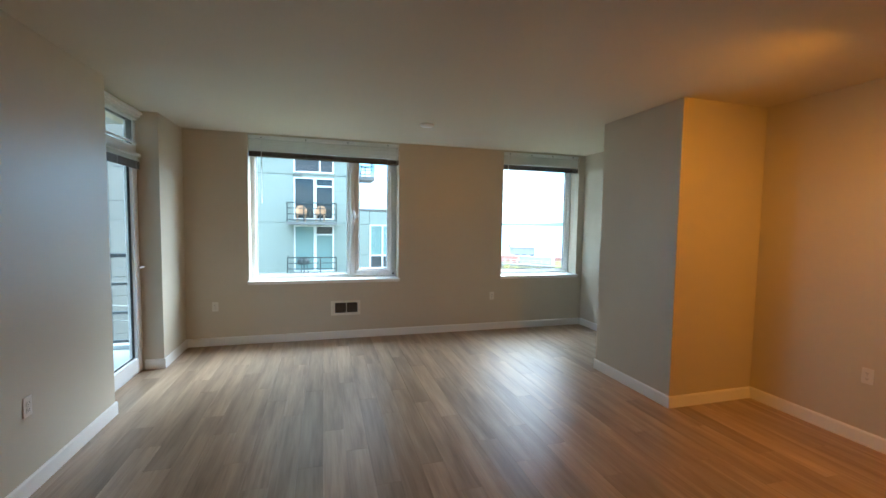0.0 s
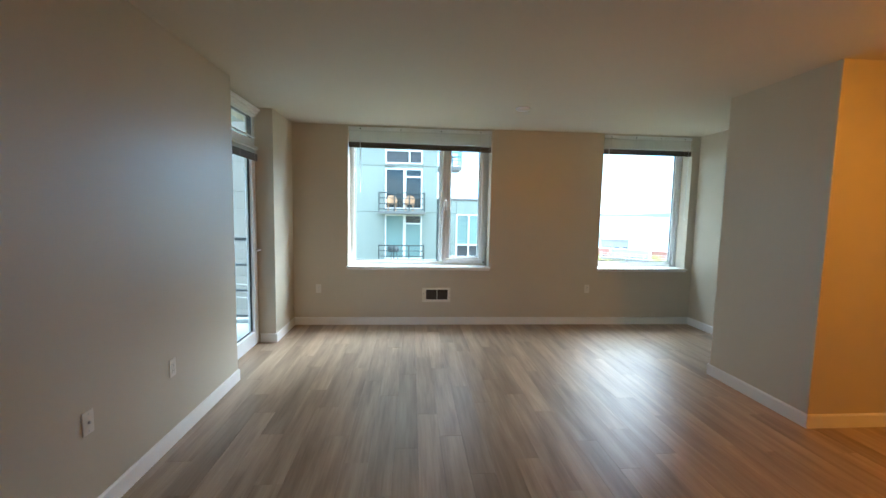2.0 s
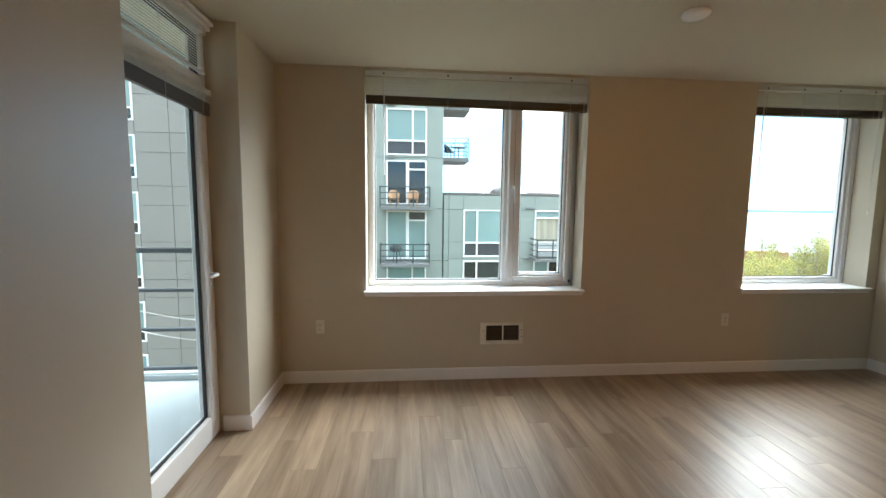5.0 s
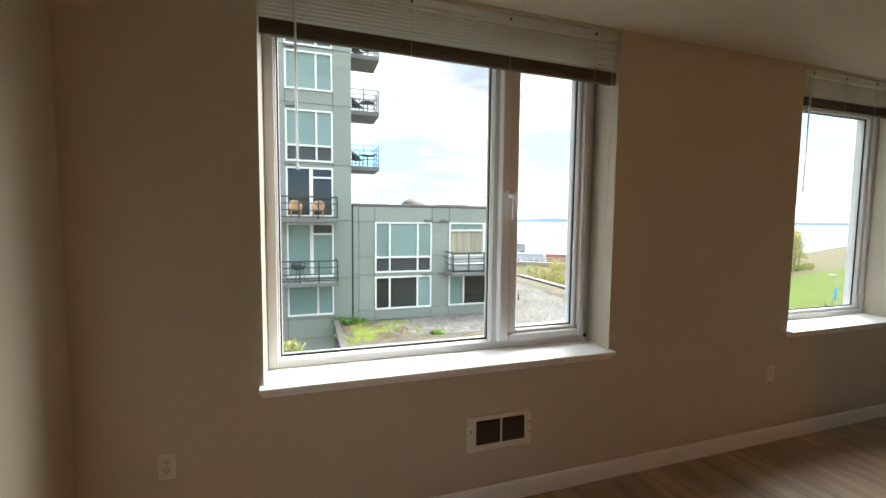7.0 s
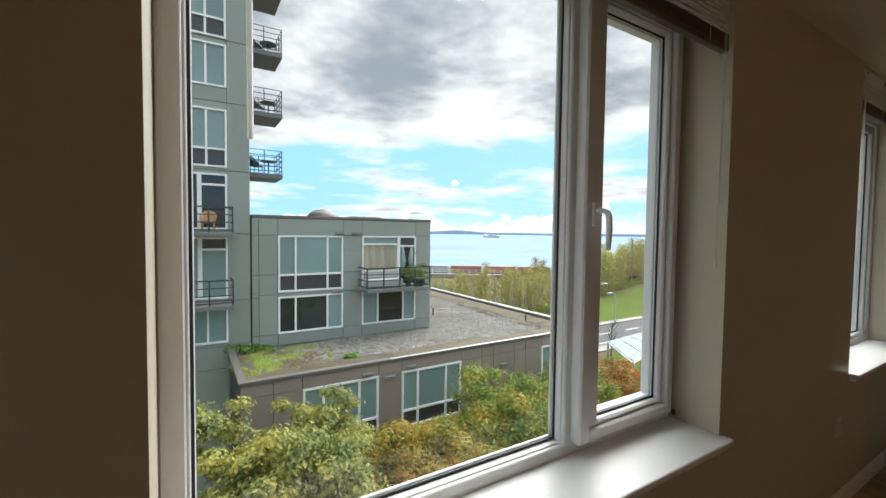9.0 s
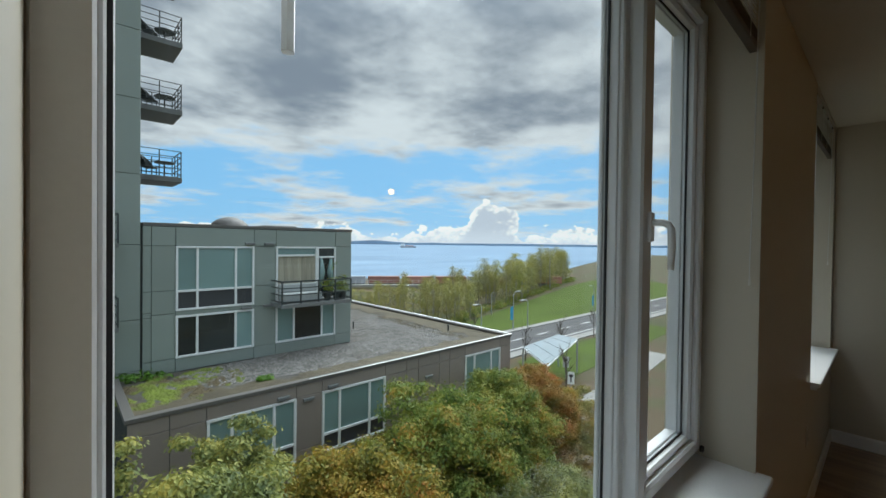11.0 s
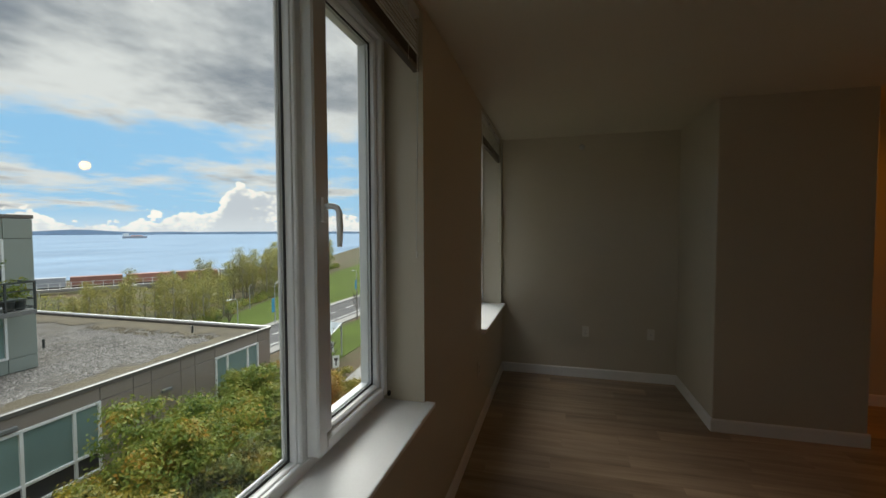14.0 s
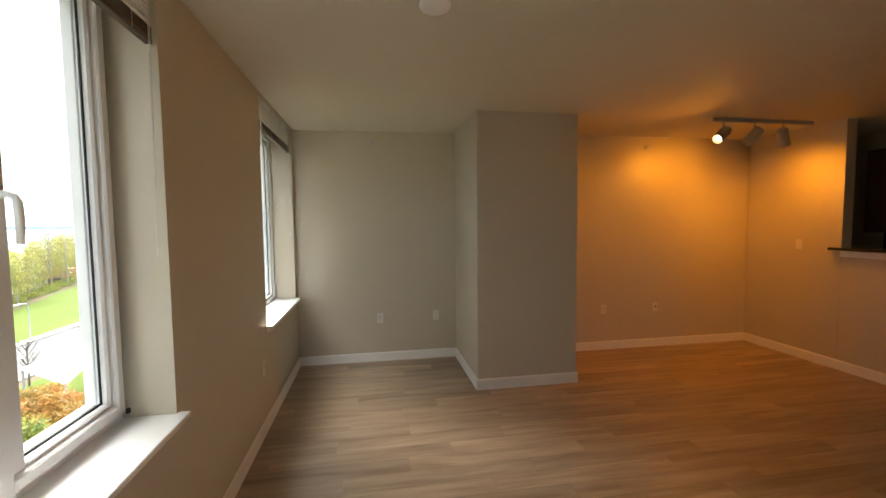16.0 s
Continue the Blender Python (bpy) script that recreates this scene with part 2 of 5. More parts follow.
let_through(SLAT, 0.78)
# dark tone puts the backlit shade into the blinds' stacked slats and rails
RAIL = material("blind_rail", (0.11, 0.092, 0.078), 0.45, var=0.10, scale=6, fine=90, bump=0.06)
CORD = material("white_cord", (0.70, 0.69, 0.65), 0.7, var=0.06, scale=40, fine=300, bump=0.2)
WAND = material("clear_wand", (0.90, 0.92, 0.93), 0.18, var=0.05, scale=20, fine=200, bump=0)
let_through(WAND, 0.6)
STEEL = material("brushed_steel", (0.55, 0.55, 0.54), 0.35, metal=0.9, var=0.08, scale=10, fine=200, bump=0.05)
LAMPGREY = material("grey_enamel", (0.42, 0.42, 0.42), 0.42, var=0.05, scale=10, fine=160, bump=0.03)
PLANK = plank_mat()
SUBFLOOR = material("dark_underlay", (0.045, 0.032, 0.024), 0.8, var=0.2, scale=6, fine=80, bump=0.1)
GRANITE = material("black_granite", (0.016, 0.015, 0.015), 0.16, var=0.7, scale=60, fine=260, bump=0.02)


# ---- mesh helpers ----
def mesh_of(bm, name):
    me = bpy.data.meshes.new(name)
    bm.normal_update()
    bm.to_mesh(me)
    bm.free()
    return me


def part(name, bm, mat, parent=None, label="", smooth=False):
    """Link a bmesh as one mesh object under a thing or a part."""
    me = mesh_of(bm, name)
    me.materials.append(mat)
    if smooth:
        for p in me.polygons:
            p.use_smooth = True
    ob = new(name, me)
    if parent:
        ob.parent = parent
    if label:
        ob["label"] = label
    return ob


def thing(name, at=(0, 0, 0), label="", category="", group="", kind="", rz=0):
    ob = new(name)
    ob.empty_display_size = 0.1
    ob.matrix_world = pose(*at, 0, 0, rz)
    return tagged(ob, label, category, group, kind)


def add_box(bm, lo, hi, bevel=0.0, seg=1, m=None):
    r = bmesh.ops.create_cube(bm, size=1.0)
    vs = r["verts"]
    for v in vs:
        v.co = Vector([lo[i] + (v.co[i] + 0.5) * (hi[i] - lo[i]) for i in range(3)])
    if bevel:
        es = list({e for v in vs for e in v.link_edges})
        rb = bmesh.ops.bevel(bm, geom=es, offset=bevel, segments=seg, affect="EDGES", profile=0.5)
        vs = list({v for f in rb["faces"] for v in f.verts} | {v for v in vs if v.is_valid})
    if m is not None:
        bmesh.ops.transform(bm, matrix=m, verts=vs)
    return bm


def box(lo, hi, bevel=0.0, seg=1):
    return add_box(bmesh.new(), lo, hi, bevel, seg)


def boxes(items, bevel=0.0):
    bm = bmesh.new()
    for lo, hi in items:
        add_box(bm, lo, hi, bevel)
    return bm


def add_tube(bm, pts, radius, n=8, cap=True):
    """A round bar along the points; radius may be a list."""
    pts = [Vector(p) for p in pts]
    rs = radius if isinstance(radius, (list, tuple)) else [radius] * len(pts)
    rings = []
    prev = None
    for i, p in enumerate(pts):
        d = (pts[min(i + 1, len(pts) - 1)] - pts[max(i - 1, 0)]).normalized()
        a = prev - d * prev.dot(d) if prev is not None else (Vector((0, 0, 1)) if abs(d.z) < 0.9 else Vector((1, 0, 0)))
        a = (a - d * a.dot(d)).normalized()
        prev = a
        b = d.cross(a)
        rings.append([bm.verts.new(p + (a * math.cos(2 * math.pi * k / n) + b * math.sin(2 * math.pi * k / n)) * rs[i]) for k in range(n)])
    for r0, r1 in zip(rings, rings[1:]):
        for k in range(n):
            bm.faces.new((r0[k], r0[(k + 1) % n], r1[(k + 1) % n], r1[k]))
    if cap:
        bm.faces.new(list(reversed(rings[0])))
        bm.faces.new(rings[-1])
    return bm


def tube(pts, radius, n=8):
    return add_tube(bmesh.new(), pts, radius, n)


def lathe(profile, n=24):
    """A turned shape about z from (radius, height) pairs."""
    bm = bmesh.new()
    rings = [[bm.verts.new((r * math.cos(2 * math.pi * k / n), r * math.sin(2 * math.pi * k / n), z)) for k in range(n)] for r, z in profile]
    for r0, r1 in zip(rings, rings[1:]):
        for k in range(n):
            bm.faces.new((r0[k], r0[(k + 1) % n], r1[(k + 1) % n], r1[k]))
    bm.faces.new(list(reversed(rings[0])))
    bm.faces.new(rings[-1])
    return bm


def sheet_wall(us, zs, t0, t1, holes, axis):
    """A wall with openings: us and zs are the breaks along it and up it, t0..t1 its thickness; holes are (u0, u1, z0, z1).
    axis 'y': the wall runs along x and its thickness along y; axis 'x': along y, thickness along x."""
    us, zs = sorted(set(us) | {h for q in holes for h in q[:2]}), sorted(set(zs) | {h for q in holes for h in q[2:]})
    solid = {}
    for i in range(len(us) - 1):
        for j in range(len(zs) - 1):
            uc, zc = (us[i] + us[i + 1]) / 2, (zs[j] + zs[j + 1]) / 2
            solid[i, j] = not any(a < uc < b and c < zc < d for a, b, c, d in holes)
    bm = bmesh.new()
    vert = {}

    def V(i, j, k):
        if (i, j, k) not in vert:
            u, z, t = us[i], zs[j], (t0, t1)[k]
            vert[i, j, k] = bm.verts.new((u, t, z) if axis == "y" else (t, u, z))
        return vert[i, j, k]
    for (i, j), s in solid.items():
        if not s:
            continue
        bm.faces.new((V(i, j, 0), V(i + 1, j, 0), V(i + 1, j + 1, 0), V(i, j + 1, 0)))
        bm.faces.new((V(i, j, 1), V(i, j + 1, 1), V(i + 1, j + 1, 1), V(i + 1, j, 1)))
        for di, dj, a, b in ((-1, 0, (0, 0), (0, 1)), (1, 0, (1, 1), (1, 0)), (0, -1, (1, 0), (0, 0)), (0, 1, (0, 1), (1, 1))):
            if not solid.get((i + di, j + dj), False):
                bm.faces.new((V(i + a[0], j + a[1], 0), V(i + b[0], j + b[1], 0), V(i + b[0], j + b[1], 1), V(i + a[0], j + a[1], 1)))
    bmesh.ops.recalc_face_normals(bm, faces=bm.faces)
    return bm


# ---- the room's plan ----
H = 2.615
XL, XW, XR, XN = -0.680, -0.670, 4.786, 4.676      # bump, long wall, alcove, dining end
W1, W2 = (0.024, 1.898), (3.425, 4.680)            # window openings
SILL, WTOP = 0.769, 2.600
CX, CY0, CY1 = 3.760, -2.800, -1.798               # pier
LY, BY = -1.814, -0.731                            # balcony door recess
KY = -5.660                                        # kitchen wall
XD = -0.875                                        # inner face of the door frame
BACK = -9.2
OUT = 0.31                                         # outer face of the window wall


def structure(name, bm, mat, label, category="wall"):
    return tagged(part(name, bm, mat), label, category, kind="structure")


wall_window = structure("wall_window", sheet_wall([-0.975, XR + 0.3], [-0.15, H + 0.2], 0.0, OUT,
                        [(*W1, SILL, WTOP), (*W2, SILL, WTOP)], "y"), PAINT, "greige painted window wall with two deep openings")
wall_bump = structure("wall_bump", box((-0.975, BY, -0.1), (XL, -0.002, H + 0.1)), PAINT, "greige painted pier beside the balcony door")
wall_long = structure("wall_long", box((XW - 0.24, BACK, -0.1), (XW, LY, H + 0.1)), PAINT, "long greige painted side wall")
wall_door_head = structure("wall_door_head", box((-0.975, LY + 0.002, 2.545), (XD + 0.02, BY - 0.002, H + 0.1)), PAINT, "greige painted head over the balcony door")
wall_alcove = structure("wall_alcove", box((XR, CY1 - 0.05, -0.1), (XR + 0.2, -0.002, H + 0.1)), PAINT, "greige painted alcove end wall")
wall_pier = structure("wall_pier", box((CX, CY0, -0.1), (XR + 0.2, CY1, H + 0.1), 0.006, 2), PAINT, "greige painted boxed pier between alcove and dining corner")
wall_dining = structure("wall_dining", box((XN, KY - 2.4, -0.1), (XN + 0.2, CY0 - 0.002, H + 0.1)), PAINT, "greige painted dining corner wall")
wall_kitchen = structure("wall_kitchen", box((3.565, KY - 0.13, -0.1), (XN - 0.002, KY, H + 0.1), 0.004), PAINT, "greige painted wall between dining corner and kitchen")
wall_half = structure("wall_half", box((2.30, KY - 0.13, -0.1), (3.563, KY, 1.195)), PAINT, "greige painted half wall under the breakfast bar")
wall_back = structure("wall_back", box((XW - 0.2, BACK - 0.2, -0.1), (XN + 0.2, BACK, H + 0.1)), PAINT, "plain greige wall at the end of the room")
wall_kitchen_end = structure("wall_kitchen_end", box((XN, BACK, -0.1), (XN + 0.2, KY - 2.402, H + 0.1)), PAINT, "plain greige kitchen end wall")
floor = structure("floor", box((XW - 0.3, BACK - 0.1, -0.12), (XR + 0.1, 0.02, -0.006)), SUBFLOOR, "floor laid with grey-brown oak-look planks", "floor")
ceiling = structure("ceiling", box((XL - 0.6, BACK - 0.2, H), (XR + 0.2, 0.05, H + 0.25)), CEIL, "plain painted greige ceiling", "ceiling")


# ---- skirting ----
def skirting(a, b, inward):
    """A board from a to b against the wall; inward is the side that the room lies on."""
    (ax, ay), (bx, by), (nx, ny) = a, b, inward
    t, h = 0.013, 0.103
    bm = bmesh.new()
    prof = [(0.0, 0.0), (t, 0.0), (t, h - 0.012), (t * 0.45, h), (0.0, h)]
    va = [bm.verts.new((ax + nx * d, ay + ny * d, z)) for d, z in prof]
    vb = [bm.verts.new((bx + nx * d, by + ny * d, z)) for d, z in prof]
    for k in range(5):
        bm.faces.new((va[k], va[(k + 1) % 5], vb[(k + 1) % 5], vb[k]))
    bm.faces.new(va)
    bm.faces.new(list(reversed(vb)))
    bmesh.ops.recalc_face_normals(bm, faces=bm.faces)
    tagged(part("baseboard", bm, TRIM), "white painted flat baseboard along the wall", "baseboard", kind="structure")


e = 0.013
for a, b, n in (((XL + e, -0.001), (XR - e, -0.001), (0, -1)), ((XL + 0.001, BY - e), (XL + 0.001, -0.001), (1, 0)),
                ((-0.85, BY - 0.001), (XL, BY - 0.001), (0, -1)), ((XW + 0.001, BACK), (XW + 0.001, LY + e), (1, 0)),
                ((XR - 0.001, CY1 + e), (XR - 0.001, -e), (-1, 0)), ((CX, CY1 + 0.001), (XR, CY1 + 0.001), (0, 1)),
                ((CX - 0.001, CY0 - e), (CX - 0.001, CY1 + e), (-1, 0)), ((CX, CY0 - 0.001), (XN - e, CY0 - 0.001), (0, -1)),
                ((XN - 0.001, KY + e), (XN - 0.001, CY0), (-1, 0)), ((2.30, KY + 0.001), (XN, KY + 0.001), (0, 1))):
    skirting(a, b, n)


# ---- windows ----
def ring(x0, x1, z0, z1, l, r, b, t, y0, y1, bevel=0.004):
    """A frame of four butted bars."""
    return boxes([((x0, y0, z0), (x0 + l, y1, z1)), ((x1 - r, y0, z0), (x1, y1, z1)),
                  ((x0 + l - 0.001, y0 + 0.001, z0), (x1 - r + 0.001, y1 - 0.001, z0 + b)), ((x0 + l - 0.001, y0 + 0.001, z1 - t), (x1 - r + 0.001, y1 - 0.001, z1))], bevel)


def pane(x0, x1, z0, z1, y, parent):
    ob = part("pane", box((x0, y - 0.003, z0), (x1, y + 0.003, z1)), GLASS, parent, "clear glass pane")
    ob.visible_shadow = False
    return ob


def gasket(x0, x1, z0, z1, y0, y1, parent):
    return part("gasket", ring(x0, x1, z0, z1, 0.009, 0.009, 0.009, 0.009, y0, y1, 0), GASKET, parent, "black rubber gasket")


def sill(x0, x1, parent):
    """A board with horns over the wall face and a moulding under its nose."""
    bm = bmesh.new()
    plan = [(x0 - 0.016, -0.050), (x1 + 0.016, -0.050), (x1 + 0.016, -0.001), (x1 - 0.002, -0.001), (x1 - 0.002, 0.208), (x0 + 0.002, 0.208), (x0 + 0.002, -0.001), (x0 - 0.016, -0.001)]
    lo = [bm.verts.new((x, y, SILL + 0.001)) for x, y in plan]
    hi = [bm.verts.new((x, y, 0.792)) for x, y in plan]
    for k in range(8):
        bm.faces.new((lo[k], lo[(k + 1) % 8], hi[(k + 1) % 8], hi[k]))
    bm.faces.new(hi)
    bm.faces.new(list(reversed(lo)))
    nose = [e_ for e_ in bm.edges if all(v.co.y < -0.045 for v in e_.verts)]
    bmesh.ops.bevel(bm, geom=nose, offset=0.006, segments=3, affect="EDGES", profile=0.5)
    add_box(bm, (x0 - 0.008, -0.032, 0.746), (x1 + 0.008, -0.001, SILL + 0.001), 0.004, 1)
    return part("window_sill", bm, TRIM, parent, "white painted sill board with a moulded nose")


def lever(name, base, out, down, parent, r=0.010):
    """A bent handle: a plate, a neck that leaves the frame along out, and a grip along down."""
    b, o, d = Vector(base), Vector(out), Vector(down)
    pts = [b, b + o * 0.030, b + o * 0.044 + d * 0.006, b + o * 0.052 + d * 0.020, b + o * 0.054 + d * 0.07, b + o * 0.052 + d * 0.135]
    bm = tube(pts, [r * 1.05, r, r, r * 1.05, r * 1.1, r * 0.85], 10)
    return part(name, bm, VINYL, parent, "white bent window handle", True)


window_1 = thing("window_1", (0, 0, 0), "white vinyl window with a fixed pane beside an opening casement", "window", kind="structure")
a, b = W1
part("window_frame", ring(a, b, SILL + 0.003, WTOP, 0.050, 0.046, 0.062, 0.150, 0.206, 0.276), VINYL, window_1)
part("glazing_bead", ring(a + 0.048, 1.236, 0.829, 2.452, 0.010, 0.010, 0.010, 0.010, 0.222, 0.274, 0.003), VINYL, window_1)
part("window_mullion", box((1.231, 0.208, 0.833), (1.306, 0.274, 2.46), 0.005), VINYL, window_1)
gasket(0.080, 1.230, 0.839, 2.442, 0.249, 0.255, window_1)
part("outer_stop", ring(0.076, 1.233, 0.835, 2.446, 0.016, 0.016, 0.016, 0.016, 0.262, 0.275, 0.003), VINYL, window_1, "pale outer glazing stop")
pane(0.081, 1.227, 0.840, 2.441, 0.258, window_1)
sash = part("casement_sash", ring(1.264, 1.846, 0.836, 2.485, 0.058, 0.046, 0.046, 0.046, 0.164, 0.238, 0.007), VINYL, window_1, "white vinyl casement sash")
part("glazing_bead", ring(1.321, 1.801, 0.881, 2.440, 0.062, 0.027, 0.022, 0.022, 0.181, 0.236, 0.008), VINYL, sash, "stepped white glazing bead")
gasket(1.381, 1.776, 0.902, 2.420, 0.206, 0.211, sash)
pane(1.382, 1.775, 0.903, 2.419, 0.214, sash)
part("outer_stop", ring(1.374, 1.783, 0.895, 2.427, 0.016, 0.016, 0.016, 0.016, 0.222, 0.262, 0.003), VINYL, sash, "pale outer glazing stop")
part("handle_plate", box((1.296, 0.152, 1.625), (1.326, 0.164, 1.710), 0.004, 2), VINYL, sash)
lever("handle", (1.311, 0.155, 1.680), (0, -1, 0), (0, 0, -1), sash)
for z in (0.93, 2.30):
    part("hinge", tube([(1.856, 0.190, z - 0.03), (1.856, 0.190, z + 0.03)], 0.009), VINYL, window_1)
part("corner_cap", box((1.842, 0.152, 0.828), (1.858, 0.166, 0.850), 0.003), GASKET, window_1)
sill(a, b, window_1)

window_2 = thing("window_2", (0, 0, 0), "white vinyl picture window with a single pane", "window", kind="structure")
a, b = W2
part("window_frame", ring(a, b, SILL + 0.003, WTOP, 0.050, 0.046, 0.058, 0.150, 0.206, 0.330), VINYL, window_2)
sash = part("fixed_sash", ring(a + 0.048, b - 0.044, 0.826, 2.46, 0.035, 0.036, 0.030, 0.06, 0.222, 0.285, 0.005), VINYL, window_2)
gasket(a + 0.083, b - 0.080, 0.856, 2.40, 0.249, 0.255, window_2)
pane(a + 0.085, b - 0.082, 0.858, 2.398, 0.258, window_2)
sill(a, b, window_2)


# ---- blinds ----
def blind(x0, x1, zb, wand_x, cord_x, label, askew=0.0, y0=0.016, ztop=2.596, depth=0.026, open_slats=8):
    ob = thing("window_blind", (0, 0, 0), label, "blind", "raised blinds at the windows")
    part("headrail", box((x0, y0 - 0.004, ztop - 0.040), (x1, y0 + depth + 0.004, ztop), 0.003), SLAT, ob)
    n = open_slats
    z1, zs = ztop - 0.050, zb + 0.088
    for i in range(n):
        z = z1 + (zs - z1) * (i + 0.5) / n
        sag = 0.002 * math.sin(i * 2.3)
        bm = bmesh.new()
        prof = [(-0.5, 0.004), (-0.2, 0.0005), (0.2, 0.0), (0.5, 0.003)]
        rows_ = []
        for k, x in enumerate((x0 + 0.004, (x0 + x1) / 2, x1 - 0.004)):
            zz = z - (0.0025 if k == 1 else 0) + sag * (k - 1)
            rows_.append([bm.verts.new((x, y0 + depth * (0.5 + 0.5 * u) + w, zz + 0.86 * depth * u)) for u, w in prof] +
                         [bm.verts.new((x, y0 + depth * (0.5 + 0.5 * u) + w - 0.0016, zz + 0.86 * depth * u)) for u, w in reversed(prof)])
        for r0, r1 in zip(rows_, rows_[1:]):
            for k in range(8):
                bm.faces.new((r0[k], r0[(k + 1) % 8], r1[(k + 1) % 8], r1[k]))
        bm.faces.new(rows_[0])
        bm.faces.new(list(reversed(rows_[-1])))
        bmesh.ops.recalc_face_normals(bm, faces=bm.faces)
        part("slat", bm, SLAT, ob)
    lean = Matrix.Translation((x1, 0, zb)) @ pose(0, 0, 0, 0, askew) @ Matrix.Translation((-x1, 0, -zb))
    # stacked slats take the dark tone, as if seen against the light
    for i in range(11):
        z = zb + 0.026 + i * 0.0038
        part("slat", add_box(bmesh.new(), (x0 + 0.003, y0 + 0.002 * (i % 2), z), (x1 - 0.003, y0 + depth - 0.002 * (i % 3), z + 0.0026), m=lean), RAIL, ob)
    part("bottom_rail", add_box(bmesh.new(), (x0 + 0.003, y0 - 0.001, zb), (x1 - 0.003, y0 + depth + 0.001, zb + 0.024), 0.004, 2, m=lean), RAIL, ob, "bottom rail in a dark backlit tone")
    w = x1 - x0
    for f in (0.08, 0.36, 0.64, 0.92):
        x = x0 + w * f
        for y in (y0 - 0.003, y0 + depth + 0.003):
            part("ladder_cord", tube([(x, y, ztop - 0.04), (x + 0.002, y - 0.001, (ztop + zb) / 2), (x, y, zb + 0.004)], 0.0011, 5), CORD, ob)
        part("cord_clip", box((x - 0.006, y0 - 0.009, ztop - 0.030), (x + 0.006, y0 - 0.004, ztop - 0.018), 0.001), SLOT, ob)
    if wand_x is not None:
        part("tilt_wand", tube([(wand_x, y0 - 0.012, ztop - 0.030), (wand_x, y0 - 0.010, ztop - 0.08), (wand_x + 0.002, y0 - 0.004, 1.762)], [0.002, 0.0052, 0.0055], 6), WAND, ob, "clear plastic tilt wand")
    if cord_x is not None:
        for k, (dx, zl) in enumerate(((0.0, 1.50), (0.010, 1.56))):
            pts = [(cord_x + dx, y0 - 0.006, ztop - 0.05)]
            for i in range(1, 9):
                f = i / 8
                pts.append((cord_x + dx + 0.010 * math.sin(3.1 * f + k) * f, y0 - 0.004 + 0.012 * f, ztop - 0.05 + (zl - ztop + 0.05) * f))
            part("lift_cord", tube(pts, 0.0016, 5), CORD, ob)
        part("cord_tassel", tube([(cord_x + 0.01, y0 + 0.008, 1.505), (cord_x + 0.012, y0 + 0.008, 1.475)], [0.003, 0.006], 8), PLASTIC, ob)
    return ob


blind(W1[0] + 0.004, W1[1] - 0.005, 2.316, 0.178, 1.858, "white slatted blind drawn up to the window head", 0.6)
blind(W2[0] + 0.004, W2[1] - 0.006, 2.345, 3.50, 4.63, "white slatted blind drawn up in the picture window")


# ---- balcony door ----
def ring_x(y0, y1, z0, z1, l, r, b, t, x0, x1, bevel=0.004):
    return boxes([((x0, y0, z0), (x1, y0 + l, z1)), ((x0, y1 - r, z0), (x1, y1, z1)),
                  ((x0 + 0.001, y0 + l - 0.001, z0), (x1 - 0.001, y1 - r + 0.001, z0 + b)), ((x0 + 0.001, y0 + l - 0.001, z1 - t), (x1 - 0.001, y1 - r + 0.001, z1))], bevel)


def pane_x(y0, y1, z0, z1, x, parent):
    ob = part("pane", box((x - 0.003, y0, z0), (x + 0.003, y1, z1)), GLASS, parent, "clear glass pane")
    ob.visible_shadow = False
    return ob


door_1 = thing("door_1", (0, 0, 0), "white vinyl glazed balcony door with a transom light, closed", "door", kind="structure")
part("door_frame", ring_x(LY + 0.003, BY - 0.003, 0.0, 2.543, 0.045, 0.040, 0.035, 0.035, -0.965, XD), VINYL, door_1)
part("transom_bar", box((-0.963, LY + 0.048, 2.195), (XD - 0.001, BY - 0.043, 2.272), 0.004), VINYL, door_1)
leaf = part("door_leaf", ring_x(LY + 0.050, BY - 0.036, 0.030, 2.193, 0.105, 0.105, 0.135, 0.07, -0.935, XD + 0.016, 0.006), VINYL, door_1)
part("gasket", ring_x(LY + 0.153, BY - 0.139, 0.163, 2.125, 0.010, 0.010, 0.010, 0.010, -0.907, -0.888, 0), GASKET, leaf, "black rubber gasket")
pane_x(LY + 0.155, BY - 0.141, 0.165, 2.123, -0.897, leaf)
part("gasket", ring_x(LY + 0.047, BY - 0.042, 2.271, 2.510, 0.008, 0.008, 0.008, 0.008, -0.94, XD - 0.02, 0), GASKET, door_1)
pane_x(LY + 0.049, BY - 0.044, 2.273, 2.508, -0.905, door_1)
part("handle_plate", box((XD + 0.016, BY - 0.102, 1.00), (XD + 0.024, BY - 0.074, 1.15), 0.004, 2), VINYL, leaf)
hb = Vector((XD + 0.022, BY - 0.088, 1.072))
part("handle", tube([hb, hb + Vector((0.032, 0, 0)), hb + Vector((0.046, -0.008, 0)), hb + Vector((0.050, -0.03, -0.001)), hb + Vector((0.049, -0.125, -0.004))],
                    [0.010, 0.0095, 0.0095, 0.010, 0.0085], 10), VINYL, leaf, "white lever handle", True)
part("head_moulding", boxes([((XD - 0.02, LY + 0.002, 2.546), (XD + 0.045, BY - 0.002, 2.572)), ((XD - 0.02, LY + 0.002, 2.573), (XD + 0.065, BY - 0.002, 2.598))], 0.004), TRIM, door_1)


